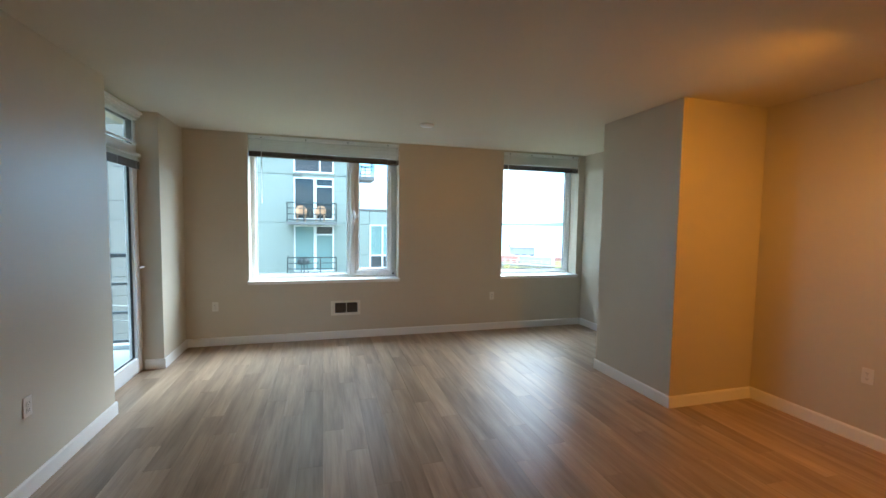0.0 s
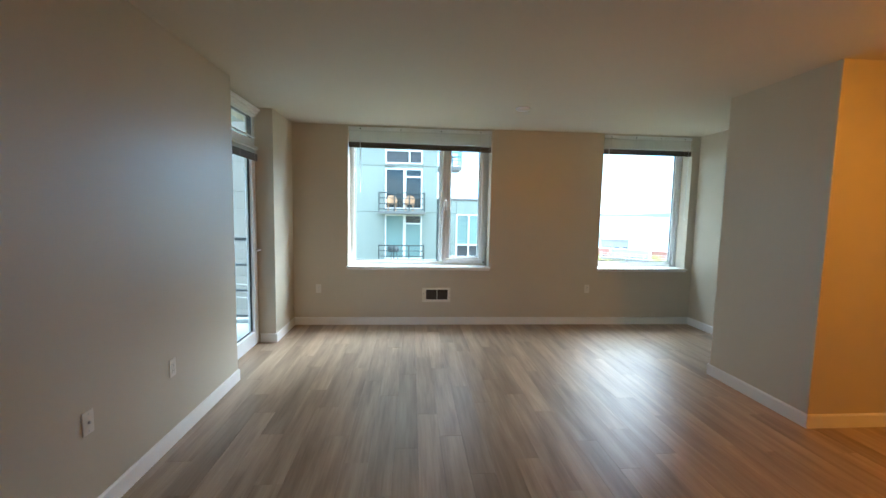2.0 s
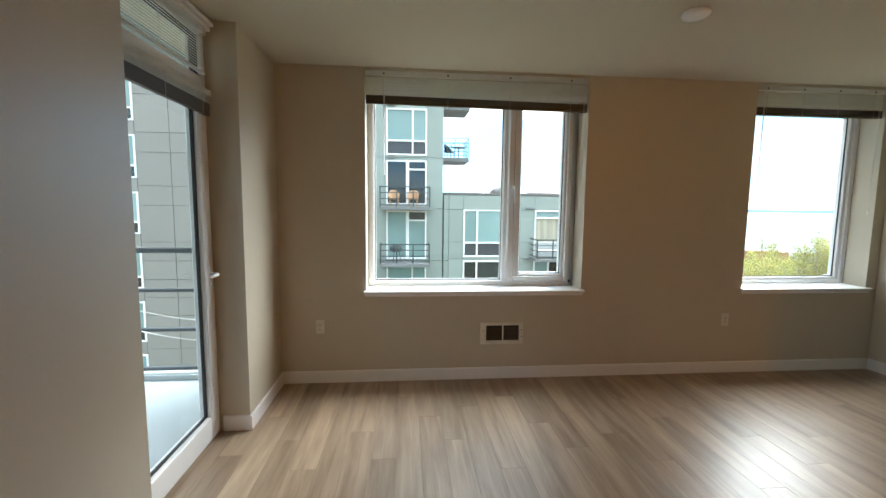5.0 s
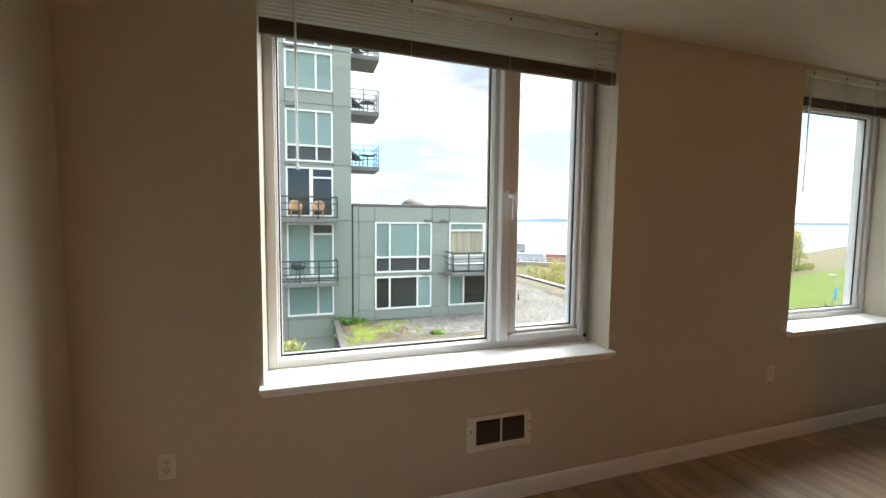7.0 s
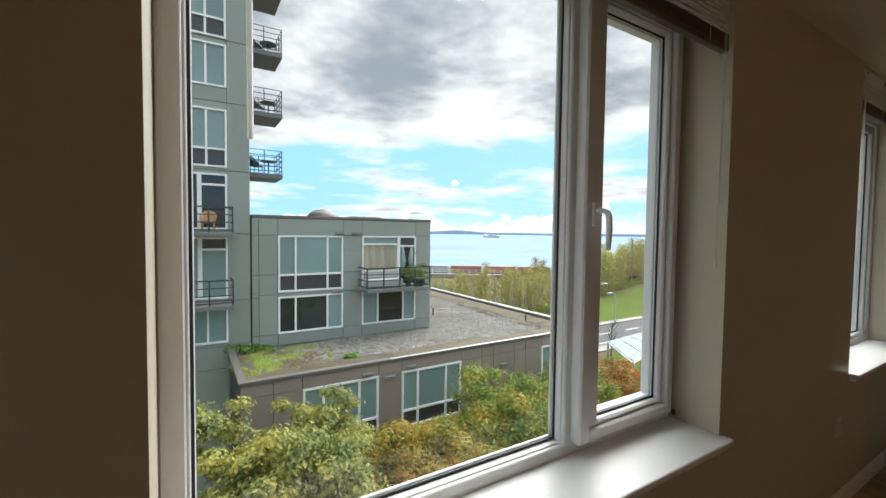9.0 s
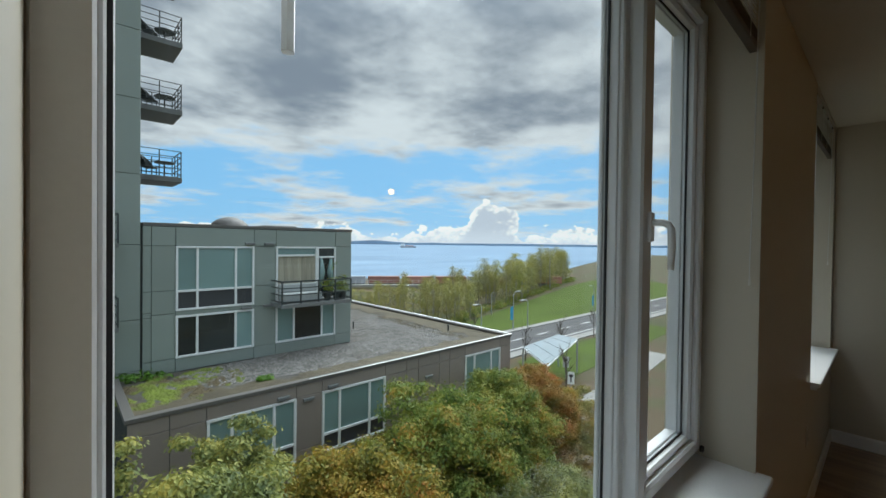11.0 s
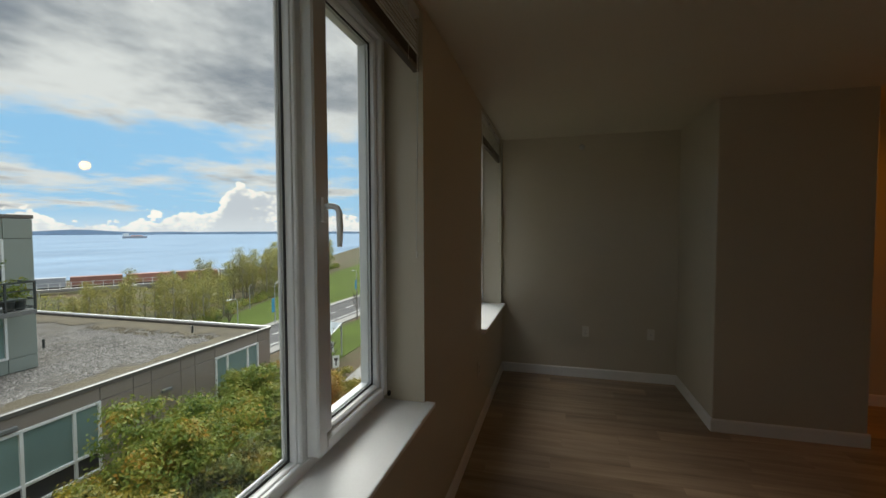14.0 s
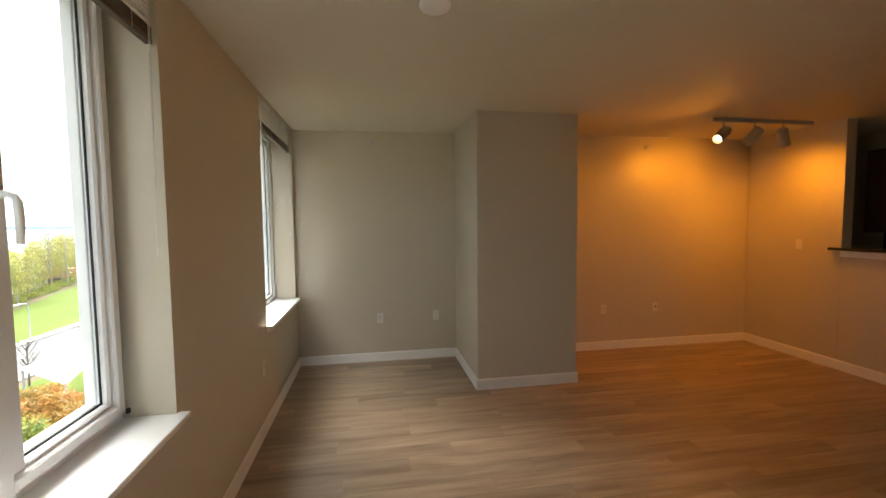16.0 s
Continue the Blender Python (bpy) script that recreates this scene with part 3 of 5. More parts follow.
def door_blind(zt, zb, x0, n, label):
    ob = thing("door_blind", (0, 0, 0), label, "blind", "blinds on the balcony door")
    y0, y1 = LY + 0.075, BY - 0.060
    part("headrail", box((x0, y0, zt - 0.028), (x0 + 0.034, y1, zt), 0.003), SLAT, ob)
    stack = 0.060 if zb < 2.2 else 0.0
    z0 = zb + 0.012 + stack
    for i in range(n):
        z = z0 + (zt - 0.034 - z0) * (i + 0.5) / n
        bm = box((-0.0125, y0 + 0.004, -0.0008), (0.0125, y1 - 0.004, 0.0008))
        bmesh.ops.transform(bm, matrix=pose(x0 + 0.017, 0, z, 0, 28), verts=bm.verts)
        part("slat", bm, SLAT, ob)
    # stacked slats again with backlit shade in their colour
    for i in range(int(stack / 0.0046)):
        z = zb + 0.013 + i * 0.0046
        part("slat", box((x0 + 0.004, y0 + 0.004, z), (x0 + 0.029, y1 - 0.004, z + 0.0028)), RAIL, ob)
    part("bottom_rail", box((x0 + 0.003, y0 + 0.004, zb), (x0 + 0.031, y1 - 0.004, zb + 0.012), 0.003), RAIL if stack else SLAT, ob)
    for f in (0.1, 0.5, 0.9):
        y = y0 + (y1 - y0) * f
        part("ladder_cord", tube([(x0 + 0.033, y, zt - 0.02), (x0 + 0.033, y, zb)], 0.0012, 5), CORD, ob)
    part("bracket", box((x0 - 0.002, y1 - 0.014, zt - 0.034), (x0 + 0.04, y1 + 0.002, zt + 0.003), 0.003), PLASTIC, ob)
    return ob


door_blind(2.186, 2.035, XD + 0.020, 5, "grey-white slatted blind drawn up on the door leaf")
door_blind(2.538, 2.276, XD + 0.004, 14, "white slatted blind lowered over the transom light")


# ---- wall plates, vent, sprinklers ----
def wall_plate(at, rz, style, label):
    """A plate in the local x-z plane whose face looks along -y."""
    ob = thing("wall_outlet", at, label, "outlet", "wall outlets", rz=rz)
    part("plate", box((-0.035, -0.006, -0.0575), (0.035, 0.0, 0.0575), 0.003, 2), PLASTIC, ob)
    if style == "duplex":
        for s in (-1, 1):
            f = part("socket", box((-0.0165, -0.009, s * 0.0195 - 0.014), (0.0165, -0.006, s * 0.0195 + 0.014), 0.0025, 2), PLASTIC, ob)
            for dx in (-0.006, 0.006):
                part("slot", box((dx - 0.0013, -0.0097, s * 0.0195 - 0.002), (dx + 0.0013, -0.009, s * 0.0195 + 0.007)), SLOT, f)
            part("ground_hole", box((-0.002, -0.0097, s * 0.0195 - 0.010), (0.002, -0.009, s * 0.0195 - 0.006)), SLOT, f)
        part("screw", box((-0.003, -0.0075, -0.003), (0.003, -0.006, 0.003), 0.001), STEEL, ob)
    elif style == "jack":
        bm = lathe([(0.007, 0), (0.007, 0.008), (0.004, 0.010)], 10)
        bmesh.ops.transform(bm, matrix=pose(0, -0.006, 0, 90), verts=bm.verts)
        part("jack", bm, STEEL, ob)
        for z in (-0.042, 0.042):
            part("screw", box((-0.003, -0.0075, z - 0.003), (0.003, -0.006, z + 0.003), 0.001), STEEL, ob)
    elif style == "cable":
        part("cable_stub", tube([(0, -0.006, 0), (-0.004, -0.03, 0.004), (-0.02, -0.05, 0.018), (-0.034, -0.055, 0.026)], 0.005), SLOT, ob, "short black cable end")
    else:
        part("rocker", box((-0.016, -0.010, -0.033), (0.016, -0.006, 0.033), 0.003, 2), PLASTIC, ob)
    return ob


wall_plate((-0.362, 0, 0.485), 0, "duplex", "ivory duplex outlet low on the window wall")
wall_plate((3.283, 0, 0.500), 0, "duplex", "ivory outlet between the two windows")
wall_plate((XR, -0.905, 0.503), -90, "duplex", "ivory duplex outlet on the alcove wall")
wall_plate((XR, -1.552, 0.508), -90, "jack", "ivory cable plate on the alcove wall")
wall_plate((XN, -3.635, 0.504), -90, "duplex", "ivory outlet low on the dining corner wall")
wall_plate((XN, -4.343, 0.502), -90, "cable", "ivory plate with a loose black cable end")
wall_plate((XW, -2.800, 0.500), 90, "duplex", "ivory duplex outlet on the long wall")
wall_plate((XW, -3.500, 0.503), 90, "jack", "ivory cable plate on the long wall")
sw = wall_plate((4.00, KY, 1.305), 180, "rocker", "ivory light switch beside the breakfast bar")
sw.name = "light_switch"
tagged(sw, category="switch")

VENTWHITE = material("cream_enamel", (0.78, 0.74, 0.64), 0.42, var=0.10, scale=14, fine=90, bump=0.08)
vent = thing("wall_vent", (1.195, -0.001, 0.408), "cream metal wall vent with two dark louvred openings", "vent")
w, h = 0.190, 0.0965
part("backing", box((-w + 0.03, -0.002, -h + 0.02), (w - 0.03, 0.0, h - 0.02)), SLOT, vent)
part("frame", ring(-w, w, -h, h, 0.052, 0.038, 0.034, 0.026, -0.014, 0.0, 0.003), VENTWHITE, vent)
part("centre_bar", box((0.004, -0.013, -h + 0.03), (0.014, -0.003, h - 0.02), 0.001), VENTWHITE, vent)
for i in range(11):
    z = -h + 0.038 + i * 0.0112
    for x0, x1 in ((-w + 0.050, 0.005), (0.013, w - 0.036)):
        bm = box((x0, -0.011, -0.0012), (x1, -0.003, 0.0012))
        bmesh.ops.transform(bm, matrix=pose(0, 0, z, 30), verts=bm.verts)
        part("slat", bm, RAIL, vent)
for x, z in ((-w + 0.02, 0.02), (w - 0.014, 0.03), (w - 0.014, -0.03)):
    part("screw", box((x - 0.004, -0.016, z - 0.004), (x + 0.004, -0.013, z + 0.004), 0.001), SLOT, vent)


def sprinkler(at, label):
    ob = thing("sprinkler", at, label, "sprinkler", "wall sprinklers", rz=90)
    bm = lathe([(0.030, 0), (0.029, 0.004), (0.020, 0.009), (0.012, 0.010)], 18)
    bmesh.ops.transform(bm, matrix=pose(0, 0, 0, -90), verts=bm.verts)
    part("escutcheon", bm, STEEL, ob, smooth=True)
    part("nozzle", tube([(0, 0.008, 0), (0, 0.035, 0)], [0.008, 0.006], 10), STEEL, ob)
    part("deflector", box((-0.014, 0.040, 0.004), (0.014, 0.056, 0.007), 0.001), STEEL, ob)
    for s in (-1, 1):
        part("arm", tube([(s * 0.007, 0.030, 0), (s * 0.010, 0.04, 0.002), (s * 0.004, 0.05, 0.005)], 0.002, 6), STEEL, ob)
    return ob


sprinkler((XR, -0.848, 2.494), "small metal sidewall sprinkler high in the alcove")
sprinkler((XN, -4.171, 2.492), "small metal sidewall sprinkler over the dining corner")
disc = thing("smoke_detector", (1.995, -1.15, H), "flat round white detector on the ceiling", "detector")
part("housing", lathe([(0.074, 0.0), (0.075, -0.010), (0.070, -0.020), (0.045, -0.027), (0.0005, -0.028)][::-1], 32), TRIM, disc, smooth=True)


# ---- track light ----
def emitter(name, col, strength):
    m = bpy.data.materials.new(name)
    m.use_nodes = True
    b_ = m.node_tree.nodes["Principled BSDF"]
    b_.inputs["Base Color"].default_value = (*col, 1)
    b_.inputs["Emission Color"].default_value = (*col, 1)
    b_.inputs["Emission Strength"].default_value = strength
    return m


BULB = emitter("lit_bulb", (1.0, 0.66, 0.30), 6)
track = thing("track_light", (3.728, -4.830, H), "grey ceiling track light with three lit cylinder heads", "track light")
part("track", box((-0.018, -0.60, -0.036), (0.018, 0.60, -0.0005), 0.003), LAMPGREY, track)
LAMPS = (((0.0, 0.47, -0.02), (3.25, -2.30, 0.95), 10.5), ((0.0, 0.10, -0.02), (4.676, -4.45, 1.55), 14), ((0.0, -0.24, -0.02), (3.98, -5.66, 1.35), 10.5))
for (dx, dy, dz), aim, watts in LAMPS:
    piv = Vector((dx, dy, -0.150))
    world_piv = Vector(track.location) + piv
    d = (Vector(aim) - world_piv).normalized()
    m = Matrix.Translation(piv) @ d.to_track_quat("-Z", "Y").to_matrix().to_4x4()
    bm = lathe([(0.030, 0.075), (0.047, 0.066), (0.052, 0.045), (0.052, -0.115), (0.0495, -0.117), (0.047, -0.112), (0.045, -0.075), (0.001, -0.070)][::-1], 24)
    bmesh.ops.transform(bm, matrix=m, verts=bm.verts)
    head = part("lamp_head", bm, LAMPGREY, track, "grey enamel cylinder head", True)
    bm = lathe([(0.001, -0.096), (0.018, -0.093), (0.026, -0.086), (0.028, -0.074)], 20)
    bmesh.ops.transform(bm, matrix=m, verts=bm.verts)
    part("bulb", bm, BULB, head, "glowing warm bulb", True)
    part("stem", tube([(dx, dy, -0.032), (dx, dy, -0.095), tuple(piv + Vector((0, 0, 0.03)))], 0.008, 8), LAMPGREY, track)
    ld = bpy.data.lights.new("track_spot", "SPOT")
    ld.energy, ld.color, ld.spot_size, ld.spot_blend, ld.shadow_soft_size = watts, (1.0, 0.335, 0.015), radians(152), 1.0, 0.05
    lo = new("track_spot", ld)
    lo.matrix_world = Matrix.Translation(world_piv + d * 0.125) @ d.to_track_quat("-Z", "Y").to_matrix().to_4x4()


# ---- kitchen side ----
ESPRESSO = material("espresso_wood", (0.095, 0.042, 0.022), 0.38, var=0.35, scale=4, fine=60, bump=0.1, stretch=(12, 12, 1))
bar = thing("breakfast_bar", (0, 0, 0), "black stone breakfast bar top on the half wall", "counter")
part("bar_top", box((2.24, KY - 0.26, 1.262), (3.645, KY + 0.075, 1.290), 0.006, 2), GRANITE, bar, "polished black stone top")
part("apron", box((2.27, KY - 0.128, 1.196), (3.562, KY + 0.022, 1.260), 0.003), TRIM, bar, "white painted apron under the top")
KB = KY - 1.14                                     # back wall of the kitchen
for x in (2.45, 3.20):
    cab = thing("wall_cabinet", (x, KB, 1.43), "dark espresso wooden kitchen wall cabinet", "cabinet", "kitchen wall cabinets")
    part("body", box((0, 0.002, 0), (0.745, 0.31, 0.90)), ESPRESSO, cab)
    part("cornice", box((-0.002, 0.004, 0.902), (0.747, 0.345, 0.935), 0.006), ESPRESSO, cab, "dark moulded cornice")
    for k in range(2):
        d = part("door", box((0.004 + k * 0.371, 0.312, 0.004), (0.370 + k * 0.371, 0.332, 0.896), 0.003), ESPRESSO, cab)
        part("handle", tube([(0.335 + k * 0.075, 0.332, 0.06), (0.335 + k * 0.075, 0.355, 0.06), (0.335 + k * 0.075, 0.355, 0.20), (0.335 + k * 0.075, 0.332, 0.20)], 0.005), STEEL, d)
    base = thing("base_cabinet", (x, KB, 0.0), "dark espresso wooden kitchen base cabinet", "cabinet", "kitchen base cabinets")
    part("body", box((0, 0.002, 0), (0.745, 0.55, 0.87)), ESPRESSO, base)
    for k in range(2):
        part("door", box((0.004 + k * 0.371, 0.551, 0.10), (0.370 + k * 0.371, 0.571, 0.866), 0.003), ESPRESSO, base)
wt = thing("worktop", (0, 0, 0), "black stone kitchen worktop on the base cabinets", "worktop")
part("slab", box((2.44, KB + 0.002, 0.872), (3.95, KB + 0.60, 0.905), 0.004), GRANITE, wt)
# black slab fills the height between worktop and wall cabinets
part("backsplash", box((2.44, KB + 0.002, 0.907), (3.95, KB + 0.022, 1.428), 0.002), GRANITE, wt, "black slab behind the worktop")
wall_kitchen_back = structure("wall_kitchen_back", box((2.2, KB - 0.14, -0.1), (XN - 0.002, KB, H + 0.1)), PAINT, "greige painted kitchen back wall")


# ---- balcony ----
CONCRETE = material("pale_membrane", (0.36, 0.40, 0.41), 0.6, var=0.10, scale=2, fine=50, bump=0.15)
DARKMETAL = material("dark_grey_metal", (0.075, 0.085, 0.095), 0.45, metal=0.3, var=0.15, scale=6, fine=90, bump=0.05)
balcony = thing("balcony", (0, 0, 0), "small balcony with a pale deck and dark metal rails", "balcony")
part("deck", box((-2.75, -3.3, -0.26), (-0.980, OUT, -0.035), 0.008), CONCRETE, balcony, "pale grey deck")
part("deck_kerb", box((-2.75, 0.20, -0.035), (-0.983, OUT, 0.015), 0.006), CONCRETE, balcony)
for z, hh in ((1.085, 0.045), (0.745, 0.030), (0.395, 0.030), (0.045, 0.030)):
    part("rail", box((-2.72, 0.232, z), (-0.985, 0.268, z + hh), 0.004), DARKMETAL, balcony)
    part("rail", box((-2.718, -3.3, z + 0.001), (-2.682, 0.231, z + hh - 0.001), 0.004), DARKMETAL, balcony)
for x, y in ((-2.70, 0.25), (-1.005, 0.25), (-2.70, -1.5), (-2.70, -3.25)):
    part("post", box((x - 0.02, y - 0.02, -0.03), (x + 0.02, y + 0.02, 1.084), 0.003), DARKMETAL, balcony)
for k in range(2):
    pts = [(-2.4 + 1.2 * i / 10, 0.20, 0.74 - 0.25 * math.sin(math.pi * i / 10 * 0.5) - 0.18 * k) for i in range(11)]
    part("loose_cable", tube(pts, 0.004, 6), CORD, balcony, "thin white cable looped on the rail")
CLADBEIGE = material("beige_cladding", (0.27, 0.265, 0.24), 0.6, var=0.08, scale=1.5, fine=60, bump=0.08)
wall_balcony_end = structure("wall_balcony_end", box((-2.9, -3.6, -0.26), (-0.980, -3.31, H + 0.3)), CLADBEIGE, "beige clad wall closing the balcony")
wall_balcony_side = structure("wall_balcony_side", box((-0.978, BACK - 0.2, -0.3), (XW - 0.242, LY - 0.002, H + 0.3)), CLADBEIGE, "beige clad outer wall behind the long wall")
balcony_soffit = structure("balcony_soffit", box((-2.75, -3.3, H + 0.05), (-0.980, OUT, H + 0.25)), CONCRETE, "pale soffit of the balcony above", "soffit")


# ---- outside: ground, road, water ----
GZ, SEA = -13.0, -15.0
GRASSY = material("garden_ground", (0.085, 0.085, 0.045), 0.9, var=0.35, scale=0.25, fine=4, bump=0.5, dist=0.05, spec=0.05, second=(0.11, 0.085, 0.055), patch=0.52)
LAWN = material("lawn_grass", (0.082, 0.112, 0.028), 0.95, spec=0.03, var=0.25, scale=0.2, fine=9, bump=0.6, dist=0.05)
ASPHALT = material("asphalt", (0.105, 0.102, 0.102), 0.9, spec=0.08, var=0.14, scale=0.3, fine=20, bump=0.2, dist=0.01)
PAVING = material("pale_concrete", (0.28, 0.27, 0.25), 0.9, spec=0.1, var=0.10, scale=0.4, fine=12, bump=0.2, dist=0.01)
LINE = material("road_paint", (0.60, 0.60, 0.56), 0.7, var=0.15, scale=2, fine=30, bump=0.1)
# water has no gloss; the sky's reflection is put into its lighter blue
WATER = material("sea_water", (0.235, 0.315, 0.405), 0.6, spec=0.0, var=0.25, scale=0.006, fine=0.12, bump=0.35, dist=0.6, stretch=(1, 3.0, 1))
# distance haze over the hills is put into this blue base colour
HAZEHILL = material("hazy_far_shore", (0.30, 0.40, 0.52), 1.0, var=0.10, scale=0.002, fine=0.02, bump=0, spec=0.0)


def slab(name, pts, z0, z1, mat, label, category, kind="structure"):
    bm = bmesh.new()
    lo = [bm.verts.new((x, y, z0)) for x, y in pts]
    hi = [bm.verts.new((x, y, z1)) for x, y in pts]
    n = len(pts)
    for k in range(n):
        bm.faces.new((lo[k], lo[(k + 1) % n], hi[(k + 1) % n], hi[k]))
    bm.faces.new(hi)
    bm.faces.new(list(reversed(lo)))
    bmesh.ops.recalc_face_normals(bm, faces=bm.faces)
    return tagged(part(name, bm, mat), label, category, kind=kind)


slab("ground", [(-700, -500), (700, -500), (700, 300), (300, 160), (160, 108), (118, 126), (70, 160), (-60, 190), (-700, 260)], SEA - 4, GZ, GRASSY, "brown and green garden ground between the buildings", "ground")
slab("water", [(-4500, 60), (4500, 60), (4500, 4600), (-4500, 4600)], SEA - 2, SEA, WATER, "calm blue sea reaching to the horizon", "water")
slab("lawn", [(40, 43.6), (160, 43.0), (200, 92), (134, 77), (78, 59.5), (46, 50)], GZ, GZ + 0.06, LAWN, "mown green lawn rising beyond the road", "lawn")
slab("road", [(-80, 34.2), (190, 33.4), (190, 41.6), (-80, 42.4)], GZ, GZ + 0.03, ASPHALT, "grey asphalt road with pale lane lines", "road")
slab("pavement", [(-80, 42.4), (190, 41.6), (190, 43.0), (-80, 43.8)], GZ, GZ + 0.16, PAVING, "pale concrete pavement along the road", "pavement")
slab("pavement", [(-80, 32.6), (190, 31.8), (190, 33.4), (-80, 34.2)], GZ, GZ + 0.16, PAVING, "pale concrete pavement on the near kerb", "pavement")
slab("pavement", [(24, 15.5), (60, 19.5), (60, 22.0), (24, 18.0)], GZ, GZ + 0.05, PAVING, "pale concrete garden path", "pavement")
slab("lawn", [(36, 23), (80, 25), (80, 31), (42, 31)], GZ, GZ + 0.05, LAWN, "small green lawn strip before the road", "lawn")
for k in range(26):
    x = -20 + k * 7.0
    slab("trim", [(x, 38.15), (x + 3.2, 38.13), (x + 3.2, 38.35), (x, 38.37)], GZ + 0.03, GZ + 0.036, LINE, "pale painted lane line", "road marking")
slab("trim", [(-60, 35.1), (180, 34.4), (180, 34.6), (-60, 35.3)], GZ + 0.03, GZ + 0.036, LINE, "pale painted road edge line", "road marking")

far = bmesh.new()
prev = None
for i in range(161):
    a = radians(-70 + i * 170 / 160)
    h = 7 + 9 * noise.noise((i * 0.09, 2.0, 0)) + 5 * noise.noise((i * 0.31, 7.0, 0)) + 22 * math.exp(-((math.degrees(a) - 33) / 3.0) ** 2)
    r = 4250 + 120 * math.sin(i * 0.2)
    q = [far.verts.new((r * math.sin(a), r * math.cos(a), z)) for z in (SEA - 2, max(2.0, h))]
    q.append(far.verts.new(((r + 300) * math.sin(a), (r + 300) * math.cos(a), max(2.0, h) * 0.6)))
    if prev:
        for k in range(2):
            far.faces.new((prev[k], q[k], q[k + 1], prev[k + 1]))
    prev = q
tagged(part("backdrop", far, HAZEHILL), "low far-shore hills with blue haze in their colour", "hills", kind="structure")

# ---- neighbouring flats ----
CLAD = material("grey_green_panel", (0.25, 0.285, 0.255), 0.5, var=0.06, scale=0.5, fine=14, bump=0.05, objrand=0.05)
CLADB = material("warm_grey_panel", (0.215, 0.208, 0.185), 0.5, var=0.06, scale=0.5, fine=14, bump=0.05, objrand=0.05)
CLADBROWN = material("brown_panel", (0.25, 0.21, 0.18), 0.55, var=0.08, scale=0.5, fine=14, bump=0.05, objrand=0.06)
JOINT = material("dark_joint", (0.035, 0.04, 0.038), 0.8, var=0.2, scale=2, fine=30, bump=0)
WHITEFR = material("white_window_frame", (0.74, 0.75, 0.74), 0.4, var=0.04, scale=2, fine=30, bump=0)
SHADED = material("shaded_pane", (0.20, 0.295, 0.285), 0.10, var=0.10, scale=0.8, fine=8, bump=0, objrand=0.12)
DARKPANE = material("dark_pane", (0.030, 0.036, 0.036), 0.08, var=0.3, scale=1.2, fine=6, bump=0, objrand=0.3)
SPANDREL = material("charcoal_spandrel", (0.050, 0.053, 0.058), 0.35, var=0.12, scale=2, fine=20, bump=0.02)
CURTAIN = material("beige_curtain", (0.36, 0.33, 0.25), 0.7, var=0.35, scale=1.0, fine=4, bump=0.2, stretch=(7, 1, 0.15))
SLABGREY = material("balcony_slab", (0.16, 0.165, 0.16), 0.7, var=0.12, scale=1.0, fine=20, bump=0.1)
RAILDARK = material("balcony_rail", (0.045, 0.055, 0.055), 0.5, metal=0.2, var=0.1, scale=4, fine=40, bump=0)
WICKER = material("orange_wicker", (0.40, 0.25, 0.14), 0.7, var=0.2, scale=8, fine=60, bump=0.3)
GRAVEL = material("roof_gravel", (0.108, 0.099, 0.088), 0.95, var=0.65, scale=0.5, fine=15, bump=0.8, dist=0.04, second=(0.085, 0.075, 0.060), patch=0.50)
MOSS = material("roof_moss", (0.16, 0.20, 0.030), 0.95, var=0.45, scale=1.2, fine=16, bump=0.9, dist=0.03, second=(0.11, 0.085, 0.045), patch=0.5)
MOSSDARK = material("dark_moss", (0.095, 0.078, 0.048), 0.95, var=0.5, scale=1.0, fine=14, bump=0.9, dist=0.03)
FLASHING = material("roof_flashing", (0.13, 0.12, 0.11), 0.5, metal=0.2, var=0.1, scale=1, fine=14, bump=0.05)
BRIGHTFLASH = material("bright_flashing", (0.62, 0.61, 0.58), 0.4, metal=0.3, var=0.1, scale=1, fine=14, bump=0.05)
FY = 19.5


def panel_grid(parent, xs, zs, holes, y, mat, depth=0.05, gap=0.022):
    """Cladding panels between the joint lines xs and zs, cut where holes (x0, x1, z0, z1) lie."""
    made = {}
    for x0, x1 in zip(xs, xs[1:]):
        for z0, z1 in zip(zs, zs[1:]):
            cx, cz = (x0 + x1) / 2, (z0 + z1) / 2
            if any(a < cx < b and c < cz < d for a, b, c, d in holes):
                continue
            key = (round(x1 - x0, 3), round(z1 - z0, 3))
            if key not in made:
                me = mesh_of(box((gap / 2, -depth, gap / 2), (key[0] - gap / 2, 0, key[1] - gap / 2), 0.008), "panel")
                me.materials.append(mat)
                made[key] = me
            ob = new("panel", made[key])
            ob.location = (x0, y, z0)
            ob.parent = parent


